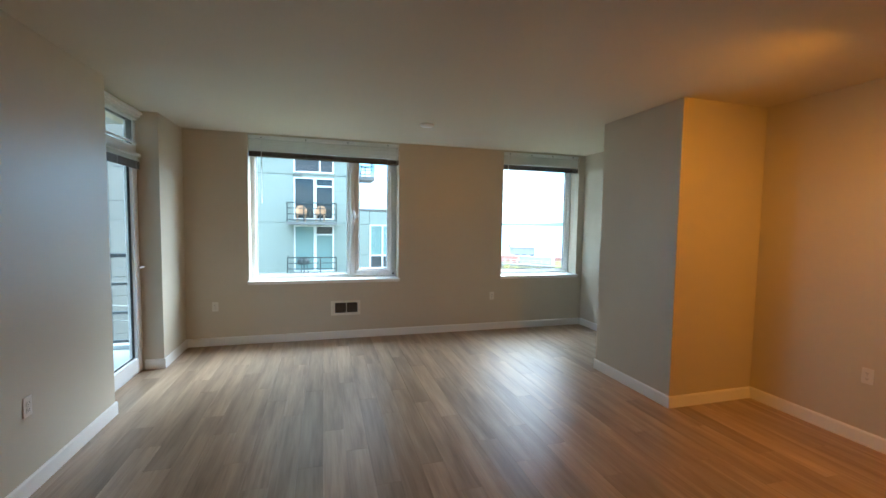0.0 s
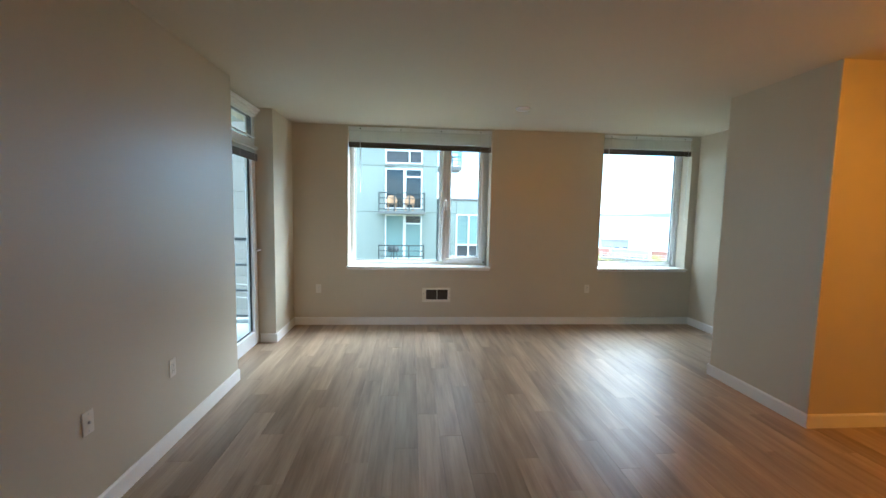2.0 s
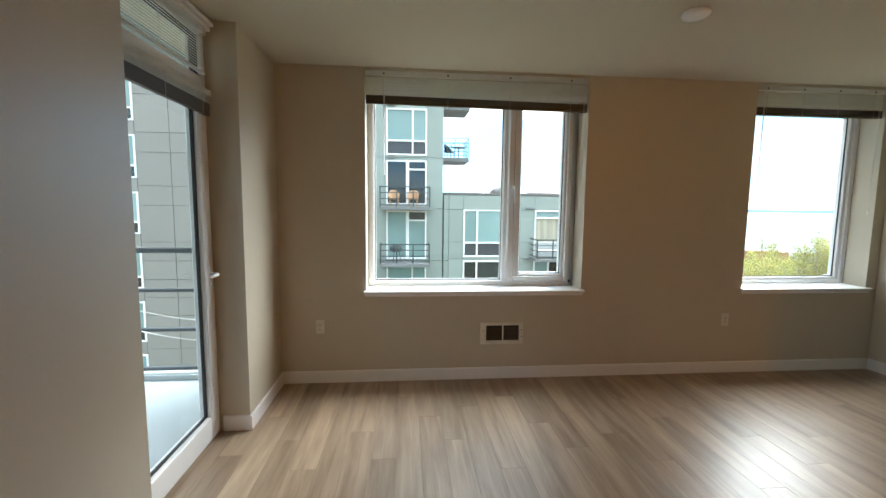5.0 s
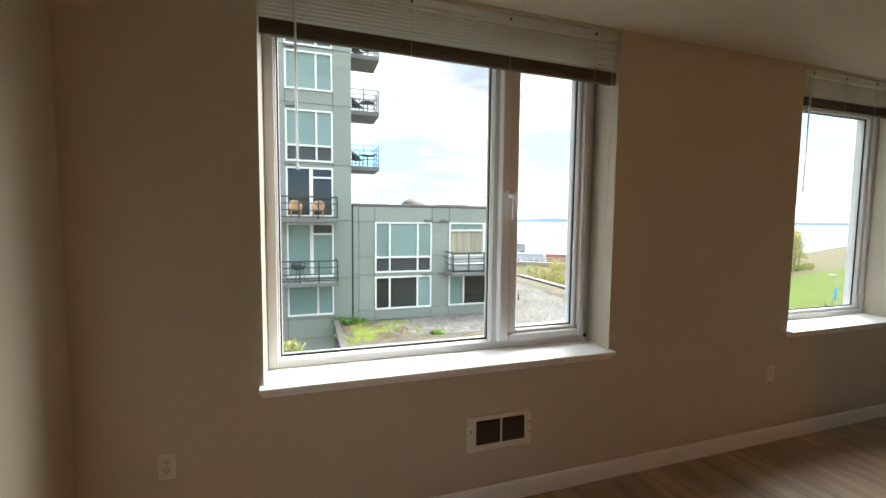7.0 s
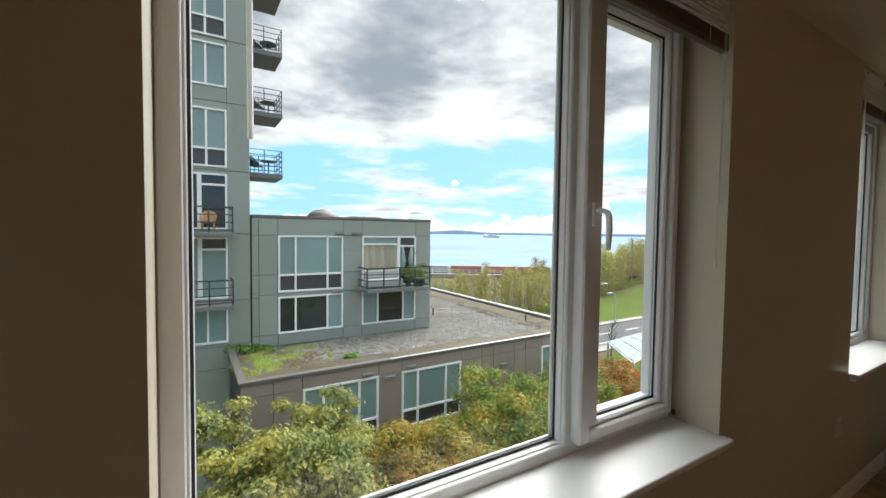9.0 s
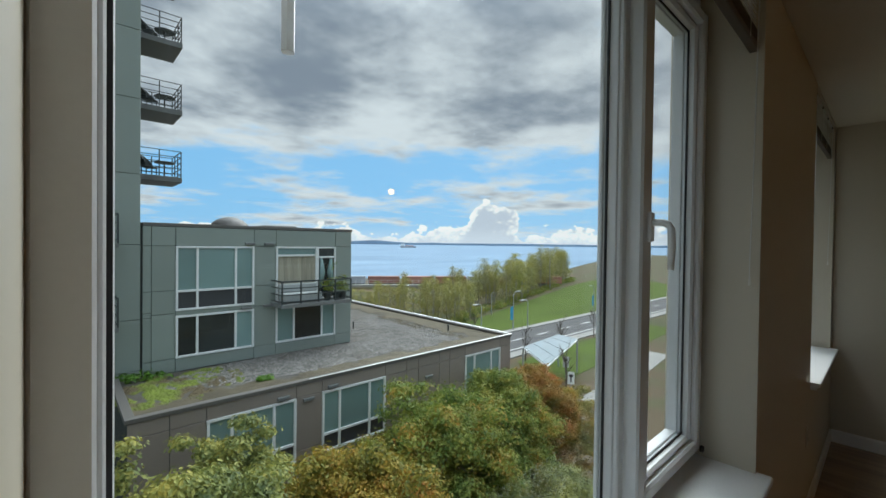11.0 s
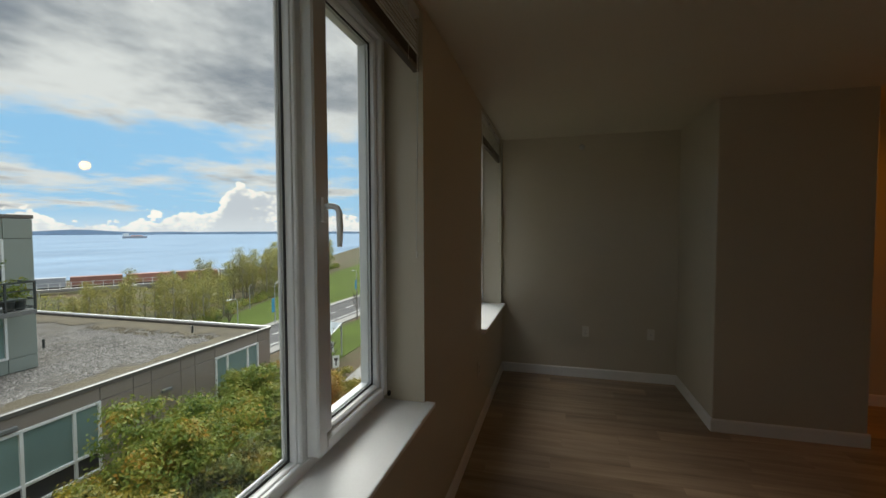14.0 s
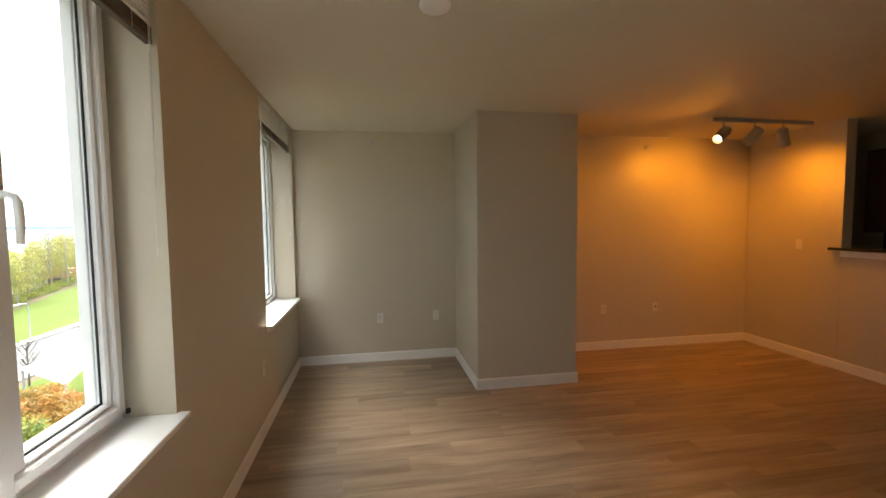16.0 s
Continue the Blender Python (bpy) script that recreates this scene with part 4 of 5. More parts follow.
def facade_window(parent, x0, x1, z0, z1, y, cols, mats, rows=(1.0,), row_mats=None):
    """A white framed window: cols are the columns' shares of the width, rows the rows' shares of the height from below."""
    fr = part("window", ring(x0, x1, z0, z1, 0.085, 0.085, 0.085, 0.085, y - 0.09, y + 0.05, 0.006), WHITEFR, parent, "white framed window")
    ix0, ix1, iz0, iz1 = x0 + 0.085, x1 - 0.085, z0 + 0.085, z1 - 0.085
    tx, tz = sum(cols), sum(rows)
    zc = iz0
    for r, rh in enumerate(rows):
        zn = zc + (iz1 - iz0) * rh / tz
        if r:
            part("transom", box((ix0, y - 0.085, zc - 0.045), (ix1, y + 0.04, zc + 0.045), 0.004), WHITEFR, fr)
        xc = ix0
        for c, cw in enumerate(cols):
            xn = xc + (ix1 - ix0) * cw / tx
            if c:
                part("mullion", box((xc - 0.045, y - 0.083, zc), (xc + 0.045, y + 0.038, zn), 0.004), WHITEFR, fr)
            mt = (row_mats[r] if row_mats and row_mats[r] else None) or mats[c]
            part("pane", box((xc, y - 0.012, zc), (xn, y + 0.0, zn)), mt, fr)
            xc = xn
        zc = zn
    return fr


def facade_balcony(parent, x0, x1, y_wall, proj, z, bars=4, rail=1.05, posts=4, axis="y"):
    """A slab with a barred rail round three sides."""
    ya = y_wall - proj
    bal = part("balcony", box((x0, ya, z - 0.17), (x1, y_wall, z), 0.01), SLABGREY, parent, "balcony slab with dark rails")
    for k in range(bars):
        zz = z + 0.12 + (rail - 0.12) * k / (bars - 1)
        h = 0.032 if k < bars - 1 else 0.048
        part("rail", box((x0 + 0.02, ya + 0.03, zz - h), (x1 - 0.02, ya + 0.065, zz + h * 0.3)), RAILDARK, bal)
        for x in (x0 + 0.02, x1 - 0.055):
            part("rail", box((x, ya + 0.067, zz - h), (x + 0.035, y_wall - 0.02, zz + h * 0.3)), RAILDARK, bal)
    for i in range(posts):
        x = x0 + 0.02 + (x1 - x0 - 0.08) * i / (posts - 1)
        part("post", box((x, ya + 0.020, z), (x + 0.06, ya + 0.08, z + rail)), RAILDARK, bal)
    return bal


def facade_light(parent, x, z, y):
    part("wall_fitting", box((x - 0.22, y - 0.16, z - 0.07), (x + 0.22, y - 0.05, z + 0.06), 0.02), SLABGREY, parent)


T, D, C, S = SHADED, DARKPANE, CURTAIN, SPANDREL
tower = thing("apartment_tower", (0, 0, 0.13), "grey-green panelled apartment tower with white windows and balconies", "building")
part("wall", box((-34, FY, GZ - 0.13), (2.34, 34, 24)), JOINT, tower)
lines = [GZ, -10.3, -7.4, -4.6, -3.62, -1.62, 1.30, 4.02, 6.92, 9.55, 12.4, 15.3, 18.2, 21.1, 24.0]
tw_holes = []
for z0, z1 in ((-3.46, -1.85), (-1.52, 1.16), (1.48, 3.88), (4.14, 6.62), (7.54, 9.36), (9.60, 12.1), (12.6, 15.1), (15.5, 18.0), (18.4, 20.9)):
    tw_holes.append((-0.74, 1.47, z0, z1))
for z0 in (-8.9, -6.0, -3.1, -0.2, 2.7, 5.6, 8.5):
    tw_holes.append((-16.0, -13.5, z0, z0 + 2.2))
panel_grid(tower, [-0.74, 1.47], sorted(set(lines) | {h for q in tw_holes[:9] for h in q[2:]}), tw_holes, FY, CLAD)
panel_grid(tower, [1.47, 2.365], lines, [], FY, CLAD)
panel_grid(tower, [-5.2, -3.1, -0.74], lines, [], FY, CLAD)
panel_grid(tower, [-16.0, -13.5], sorted({GZ, 11.5, 14.4, 17.3, 24.0} | {h for q in tw_holes[9:] for h in q[2:]}), tw_holes, FY, CLADB)
panel_grid(tower, [-34, -28, -22, -18.6, -16.0], lines, [], FY, CLADB)
panel_grid(tower, [-13.5, -11.8, -9.6, -7.4, -5.2], sorted(set(lines) | {a + 1.0 for a in lines[:-1]}), [], FY, CLADB)
for i, (x0, x1, z0, z1) in enumerate(tw_holes[:9]):
    if i in (1, 2):
        facade_window(tower, x0 + 0.0, 0.42, z0, z1, FY, (1.0,), (T if i == 1 else D,))
        facade_window(tower, 0.42, x1, z0, z1, FY, (1.0,), (T if i == 1 else D,), (0.82, 0.18), (None, D))
        facade_balcony(tower, -1.05, 1.60, FY - 0.05, 1.25, z0 - 0.12)
    elif i in (0, 4):
        facade_window(tower, x0, x1, z0, z1, FY, (0.66, 0.34), (T, T))
    else:
        facade_window(tower, x0, x1, z0, z1, FY, (0.66, 0.34), (T, T), (0.30, 0.70), (S, None))
    facade_light(tower, -0.45, z1 + 0.16, FY)
for x0, x1, z0, z1 in tw_holes[9:]:
    facade_window(tower, x0, x1, z0, z1, FY, (0.3, 0.7), (T, T), (0.27, 0.73), (D, None))
for z in (3.97, 6.85, 9.72, 12.58, 15.46):
    bal = part("balcony", box((2.345, 20.5, z), (3.94, 22.5, z + 0.22), 0.01), SLABGREY, tower, "side balcony slab with dark rails")
    for k in range(5):
        zz = z + 0.34 + k * 0.242
        part("rail", box((2.36, 20.52, zz), (3.92, 20.55, zz + 0.024)), RAILDARK, bal)
        part("rail", box((3.89, 20.56, zz), (3.92, 22.48, zz + 0.024)), RAILDARK, bal)
        part("rail", box((2.36, 22.45, zz), (3.88, 22.48, zz + 0.024)), RAILDARK, bal)
    for x, y in ((3.885, 20.515), (3.885, 21.2), (3.885, 21.85), (3.885, 22.445), (3.10, 22.445), (3.10, 20.515)):
        part("post", box((x, y, z + 0.22), (x + 0.035, y + 0.035, z + 1.33)), RAILDARK, bal)

block = thing("apartment_wing", (-0.09, 0, 0.18), "low grey-green panelled wing with white windows and a balcony", "building")
part("wall", box((2.44, FY, GZ - 0.18), (11.70, 34, 1.98)), JOINT, block)
part("parapet", box((2.515, FY - 0.06, 1.99), (11.76, 34.02, 2.13), 0.01), FLASHING, block, "dark metal roof edge")
holes = [(x0, x1, z0, z1) for x0, x1 in ((3.62, 6.69), (7.68, 10.78)) for z0, z1 in ((-3.40, -1.66), (-1.46, 1.20))]
panel_grid(block, [2.515, 2.80, 3.62, 6.69, 7.68, 10.78, 11.72], [-3.95, -3.40, -1.66, -1.46, -0.62, 1.20, 1.985], holes + [(2.8, 11.73, -1.66, -1.46), (2.8, 3.6, -0.62, 1.2), (2.8, 3.6, -1.46, -0.62), (6.7, 7.6, -0.62, 1.2), (6.7, 7.6, -1.46, -0.62), (10.79, 11.72, -1.46, 1.2), (10.79, 11.72, -3.4, -1.66), (2.8, 3.6, -3.4, -1.66), (6.7, 7.6, -3.4, -1.66)], FY, CLAD)
for x0, x1 in ((2.80, 3.62), (6.69, 7.68), (10.78, 11.72)):
    panel_grid(block, [x0, x1], [-3.40, -1.56, -0.62, 1.20], [], FY, CLAD)
for x0, x1 in ((3.62, 6.69), (7.68, 10.78)):
    panel_grid(block, [x0, x1], [-1.66, -1.46], [], FY, CLAD, gap=0.01)
panel_grid(block, [2.515, 11.72], [-4.6, -3.96], [], FY, CLAD)
A0, B0 = 3.62, 7.68
facade_window(block, A0, 6.69, -1.46, 1.20, FY, (0.24, 0.52, 0.24), (T, T, T), (0.29, 0.71), (S, None))
facade_window(block, A0, 6.69, -3.40, -1.66, FY, (0.24, 0.52, 0.24), (D, D, T))
facade_window(block, B0, 9.75, -1.46, 1.20, FY, (1.0,), (C,), (0.86, 0.14), (None, T))
facade_window(block, 9.75, 10.78, -1.46, 1.20, FY, (1.0,), (D,), (0.82, 0.18), (None, D))
facade_window(block, B0, 10.78, -3.40, -1.66, FY, (0.27, 0.50, 0.23), (T, D, T))
facade_balcony(block, 7.42, 10.98, FY - 0.05, 1.35, -1.42, posts=5)
for x, z in ((6.5, 1.32), (7.35, 1.32), (6.35, -1.58), (7.3, -1.55)):
    facade_light(block, x, z, FY)
bm = bmesh.new()
add_tube(bm, [(9.98, FY - 0.02, 0.72), (10.05, FY - 0.02, -0.1), (9.93, FY - 0.02, -0.9)], [0.05, 0.16, 0.10], 8)
add_tube(bm, [(10.55, FY - 0.02, 0.72), (10.48, FY - 0.02, -0.1), (10.62, FY - 0.02, -0.9)], [0.05, 0.16, 0.10], 8)
part("door_curtain", bm, SHADED, block, "pale drawn door curtains", True)

dome = thing("roof_ventilator", (6.60, 23.2, 2.16), "rounded grey metal ventilator on the flat roof", "ventilator")
bm = lathe([(0.92, 0.0), (0.92, 0.18), (0.82, 0.38), (0.60, 0.56), (0.32, 0.66), (0.02, 0.70)], 24)
part("hood", bm, FLASHING, dome, smooth=True)
hatch = thing("roof_hatch", (9.0, 23.0, 2.16), "low grey roof hatch on the flat roof", "hatch")
part("lid", box((-0.9, -0.5, 0.0), (0.9, 0.5, 0.32), 0.03), FLASHING, hatch)

BRY, BRX0, BRX1, RZ = 14.45, 1.51, 19.15, -3.95
podium = thing("podium_building", (-0.05, 0, 0.18), "low brown panelled building with a gravel roof", "building")
part("wall", box((BRX0 + 0.05, BRY, GZ - 0.18), (BRX1 - 0.05, FY - 0.06, -4.03)), JOINT, podium)
part("wall", box((11.78, FY - 0.06, GZ - 0.18), (BRX1 - 0.05, 32.4, -4.03)), JOINT, podium)
wx = ((3.55, 6.49), (7.51, 10.45), (15.39, 18.20))
holes = [(a, b, -6.7, -4.32) for a, b in wx]
panel_grid(podium, [BRX0, 2.55, 3.55, 6.49, 7.51, 10.45, 11.6, 12.3, 13.6, 14.3, 15.39, 18.20, BRX1], [-9.7, -6.7, -6.3, -4.32, -3.86], holes, BRY, CLADBROWN)
panel_grid(podium, [BRX0, 3.55, 6.49, 10.45, 14.3, BRX1], [GZ, -9.7], [], BRY, CLADBROWN)
for i, (a, b) in enumerate(wx):
    facade_window(podium, a, b, -6.70, -4.32, BRY, (0.24, 0.50, 0.26), (T, T, T), (0.28, 0.72), (S, None))
for x, z in ((6.0, -4.18), (6.95, -4.45), (7.95, -4.18), (12.9, -4.85)):
    facade_light(podium, x, z, BRY)
part("coping", box((BRX0 - 0.06, BRY - 0.09, -3.86), (BRX1 + 0.06, BRY + 0.16, -3.72), 0.012), FLASHING, podium, "dark metal coping")
part("drip_edge", box((7.0, BRY - 0.10, -3.722), (BRX1 + 0.08, BRY - 0.02, -3.700), 0.004), BRIGHTFLASH, podium, "bright metal drip edge")
part("coping", box((BRX0 - 0.06, BRY + 0.16, -3.86), (BRX0 + 0.20, FY - 0.07, -3.72), 0.012), FLASHING, podium)
part("coping", box((BRX1 - 0.20, BRY + 0.16, -3.86), (BRX1 + 0.06, 32.4, -3.74), 0.012), FLASHING, podium)
part("drip_edge", box((BRX1 - 0.08, BRY - 0.02, -3.738), (BRX1 + 0.10, 32.4, -3.690), 0.004), BRIGHTFLASH, podium)
part("coping", box((11.78, 32.25, -3.86), (BRX1 - 0.21, 32.45, -3.74), 0.012), FLASHING, podium)
part("side_wall", box((BRX1 - 0.048, BRY + 0.01, GZ - 0.18), (BRX1, 32.4, -3.87)), CLADBROWN, podium)


def roof_sheet():
    bm = bmesh.new()
    for x0, x1, y0, y1 in ((BRX0 + 0.2, 11.78, BRY + 0.16, FY - 0.06), (11.78, BRX1 - 0.2, BRY + 0.16, 32.26)):
        nx, ny = int((x1 - x0) / 0.22), int((y1 - y0) / 0.22)
        vs = [[bm.verts.new((x0 + (x1 - x0) * i / nx, y0 + (y1 - y0) * j / ny, RZ + 0.03 * noise.noise((i * 0.9, j * 0.9, x0)) + 0.025 * noise.noise((i * 0.15, j * 0.15, 4)))) for j in range(ny + 1)] for i in range(nx + 1)]
        for i in range(nx):
            for j in range(ny):
                bm.faces.new((vs[i][j], vs[i + 1][j], vs[i + 1][j + 1], vs[i][j + 1]))
    return bm


part("roof", roof_sheet(), GRAVEL, podium, "grey gravel roof with moss at its edge")


def blob_patch(name, cx, cy, rx, ry, n, mat, z, size, seed, parent):
    """Many small low cushions spread over an ellipse, joined."""
    r = random.Random(seed)
    verts, faces = [], []
    while n > 0:
        u, v = r.uniform(-1, 1), r.uniform(-1, 1)
        if u * u + v * v > 1 or (name == "moss" and noise.noise((u * 3, v * 3, seed)) < -0.12):
            n -= 0.2
            continue
        n -= 1
        s = size * r.uniform(0.5, 1.4)
        x, y = cx + u * rx, cy + v * ry
        k = len(verts)
        rot = r.uniform(0, 6.28)
        for i in range(6):
            a = rot + i * math.pi / 3
            verts.append((x + s * math.cos(a) * r.uniform(0.8, 1.2), y + s * math.sin(a) * r.uniform(0.8, 1.2), z))
        verts.append((x, y, z + s * r.uniform(0.35, 0.7)))
        faces += [(k + i, k + (i + 1) % 6, k + 6) for i in range(6)]
    me = bpy.data.meshes.new(name)
    me.from_pydata(verts, [], faces)
    me.materials.append(mat)
    ob = new(name, me)
    ob.parent = parent
    ob["kind"] = "stuff"
    return ob


def moss_band(u0, u1, along_x, edge, width, seed):
    """A low uneven carpet of moss along a roof edge, with a ragged inner side."""
    bm = bmesh.new()
    n, m_ = int((u1 - u0) / 0.16), 9
    vs = []
    for i in range(n + 1):
        u = u0 + (u1 - u0) * i / n
        w_ = width * (0.75 + 0.45 * noise.noise((u * 0.8, seed, 0)) + 0.25 * noise.noise((u * 3.1, seed, 5)))
        col = []
        for j in range(m_ + 1):
            f = j / m_
            z = RZ + 0.075 - 0.05 * f ** 3 + 0.02 * noise.noise((u * 4, f * 6, seed))
            p = (u, edge + w_ * f, z) if along_x else (edge - w_ * f, u, z)
            col.append(bm.verts.new(p))
        vs.append(col)
    for i in range(n):
        for j in range(m_):
            bm.faces.new((vs[i][j], vs[i + 1][j], vs[i + 1][j + 1], vs[i][j + 1]))
    bmesh.ops.recalc_face_normals(bm, faces=bm.faces)
    return part("moss_carpet", bm, MOSSDARK, podium, "dark brown-green moss carpet", True)


moss_band(BRX0 + 0.2, BRX1 - 0.21, True, BRY + 0.162, 1.75, 3.0)
moss_band(BRY + 0.17, 32.2, False, BRX1 - 0.202, 1.9, 8.0)
STONE = material("loose_stone", (0.185, 0.175, 0.16), 0.9, var=0.2, scale=3, fine=20, bump=0, island=True, objrand=0.7)
blob_patch("moss", 2.7, 16.9, 1.25, 2.3, 900, MOSS, RZ + 0.0, 0.11, 5, podium)
blob_patch("moss", 4.4, 17.6, 1.2, 1.6, 260, MOSS, RZ + 0.0, 0.10, 6, podium)
blob_patch("moss", 9.8, 14.95, 8.0, 0.42, 1500, MOSSDARK, RZ + 0.0, 0.10, 8, podium)
blob_patch("moss", 17.6, 20.0, 1.0, 5.5, 500, MOSSDARK, RZ + 0.0, 0.10, 9, podium)
blob_patch("gravel", 8.5, 17.75, 5.8, 1.75, 13000, STONE, RZ + 0.0, 0.042, 11, podium)
blob_patch("gravel", 14.8, 20.5, 3.2, 5.5, 12000, STONE, RZ + 0.0, 0.042, 12, podium)
for x, y in ((13.6, 22.4), (17.6, 18.0)):
    pp = part("vent_pipe", tube([(x, y, RZ), (x, y, RZ + 0.42)], 0.05), RAILDARK, podium)


# ---- plants ----
def leaf_mat(name, stops, rough=0.55):
    m = bpy.data.materials.new(name)
    m.use_nodes = True
    N, Lk = m.node_tree.nodes, m.node_tree.links
    b_ = N["Principled BSDF"]
    g = N.new("ShaderNodeNewGeometry")
    tc = N.new("ShaderNodeTexCoord")
    n1 = N.new("ShaderNodeTexNoise")
    n1.inputs["Scale"].default_value = 0.75
    n1.inputs["Detail"].default_value = 2
    Lk.new(tc.outputs["Object"], n1.inputs["Vector"])
    ma = N.new("ShaderNodeMath")
    ma.operation = "MULTIPLY_ADD"
    Lk.new(g.outputs["Random Per Island"], ma.inputs[0])
    ma.inputs[1].default_value = 0.42
    mb = N.new("ShaderNodeMapRange")
    mb.inputs[1].default_value, mb.inputs[2].default_value = 0.3, 0.7
    mb.inputs[3].default_value, mb.inputs[4].default_value = 0.0, 0.62
    Lk.new(n1.outputs["Fac"], mb.inputs[0])
    Lk.new(mb.outputs[0], ma.inputs[2])
    rp = N.new("ShaderNodeValToRGB")
    el = rp.color_ramp.elements
    el[0].position, el[0].color = 0.05, (*stops[0], 1)
    el[1].position, el[1].color = 0.95, (*stops[-1], 1)
    for i, c in enumerate(stops[1:-1]):
        q = el.new(0.05 + 0.9 * (i + 1) / (len(stops) - 1))
        q.color = (*c, 1)
    Lk.new(ma.outputs[0], rp.inputs[0])
    Lk.new(rp.outputs[0], b_.inputs["Base Color"])
    b_.inputs["Roughness"].default_value = rough
    b_.inputs["Specular IOR Level"].default_value = 0.35
    tl = N.new("ShaderNodeBsdfTranslucent")
    Lk.new(rp.outputs[0], tl.inputs[0])
    mx = N.new("ShaderNodeMixShader")
    mx.inputs[0].default_value = 0.36
    out = N["Material Output"]
    Lk.new(b_.outputs[0], mx.inputs[1])
    Lk.new(tl.outputs[0], mx.inputs[2])
    Lk.new(mx.outputs[0], out.inputs[0])
    return m


LEAF_GREEN = leaf_mat("leaf_green", ((0.045, 0.085, 0.016), (0.120, 0.185, 0.034), (0.26, 0.29, 0.050), (0.48, 0.26, 0.045)))
LEAF_OLIVE = leaf_mat("leaf_olive", ((0.075, 0.105, 0.035), (0.190, 0.225, 0.066), (0.37, 0.36, 0.095), (0.53, 0.42, 0.085)))
LEAF_GOLD = leaf_mat("leaf_gold", ((0.070, 0.092, 0.018), (0.200, 0.205, 0.034), (0.40, 0.285, 0.046), (0.50, 0.23, 0.050)))
LEAF_RUST = leaf_mat("leaf_rust", ((0.074, 0.088, 0.020), (0.200, 0.155, 0.031), (0.36, 0.185, 0.040), (0.43, 0.14, 0.040)))
LEAF_BIRCH = leaf_mat("leaf_birch", ((0.135, 0.160, 0.060), (0.23, 0.24, 0.080), (0.36, 0.32, 0.09), (0.42, 0.34, 0.10)))
BARK = material("bark", (0.10, 0.080, 0.062), 0.9, var=0.35, scale=3, fine=25, bump=0.6, dist=0.01)
PALEBARK = material("pale_bark", (0.30, 0.28, 0.25), 0.9, var=0.3, scale=1, fine=9, bump=0.4, dist=0.01)


def leaf_cloud(centres, per, spread, size, seed):
    """Small pointed leaves scattered round the clump centres, tilted mostly outwards and up."""
    r = np.random.RandomState(seed)
    c = np.repeat(np.asarray(centres), per, axis=0)
    n = len(c)
    off = r.normal(size=(n, 3)) * spread * np.array([1, 1, 0.5])
    p = c + off
    nrm = off / (np.linalg.norm(off, axis=1, keepdims=True) + 1e-6) + r.normal(size=(n, 3)) * 0.38 + np.array([0, 0, 0.7])
    nrm /= np.linalg.norm(nrm, axis=1, keepdims=True)
    t = np.cross(nrm, r.normal(size=(n, 3)))
    t /= np.linalg.norm(t, axis=1, keepdims=True) + 1e-6
    b = np.cross(nrm, t)
    s = (size * r.uniform(0.6, 1.35, size=(n, 1)))
    v = np.stack([p - t * s, p + b * s * 0.48 + nrm * s * 0.12, p + t * s, p - b * s * 0.48 + nrm * s * 0.12], axis=1).reshape(-1, 3)
    f = np.arange(4 * n).reshape(-1, 4)
    me = bpy.data.meshes.new("crown")
    me.from_pydata(v.tolist(), [], f.tolist())
    return me


def limbs(h, spread, rad, n, seed, zfork):
    r = random.Random(seed)
    bm = bmesh.new()
    add_tube(bm, [(0, 0, 0), (0.04, 0.02, h * 0.25), (-0.03, 0.05, h * 0.55), (0, 0, h * 0.86)], [rad, rad * 0.8, rad * 0.55, rad * 0.12], 8)
    for i in range(n):
        a = 6.283 * i / n + r.uniform(-0.4, 0.4)
        z = h * r.uniform(zfork, 0.72)
        l = spread * r.uniform(0.55, 0.95)
        up = h * r.uniform(0.10, 0.26)
        p0 = Vector((0, 0, z))
        p1 = p0 + Vector((math.cos(a) * l * 0.5, math.sin(a) * l * 0.5, up * 0.6))
        p2 = p0 + Vector((math.cos(a) * l, math.sin(a) * l, up))
        add_tube(bm, [p0, p1, p2], [rad * 0.4, rad * 0.25, rad * 0.08], 6)
        for k in range(2):
            q = p1.lerp(p2, r.uniform(0.1, 0.7))
            add_tube(bm, [q, q + Vector((r.uniform(-1, 1), r.uniform(-1, 1), r.uniform(0.3, 1))) * l * 0.35], [rad * 0.16, rad * 0.05], 5)
    return bm


def broad_tree(x, y, top, rx, ry, rz, mat, seed, label, clumps=110, per=300, size=0.062):
    h = top - GZ
    ob = thing("tree", (x, y, GZ), label, "tree", "garden trees")
    part("trunk", limbs(h * 0.95, rx * 0.8, 0.16, 9, seed, 0.4), BARK, ob, "", True)
    r = random.Random(seed)
    cs = []
    zc = h - rz
    while len(cs) < clumps:
        d = Vector((r.gauss(0, 1), r.gauss(0, 1), r.gauss(0.25, 1))).normalized()
        f = r.uniform(0.55, 1.0) ** 0.6
        w = 1 + 0.42 * noise.noise(d * 2.6 + Vector((seed * 3.1, 0, 0)))
        q = Vector((d.x * rx, d.y * ry, d.z * rz)) * f * w
        cs.append((q.x, q.y, min(zc + q.z, h + 0.15)))
    me = leaf_cloud(cs, per, rx * 0.088, size, seed)
    me.materials.append(mat)
    cr = new("crown", me)
    cr.parent = ob
    return ob


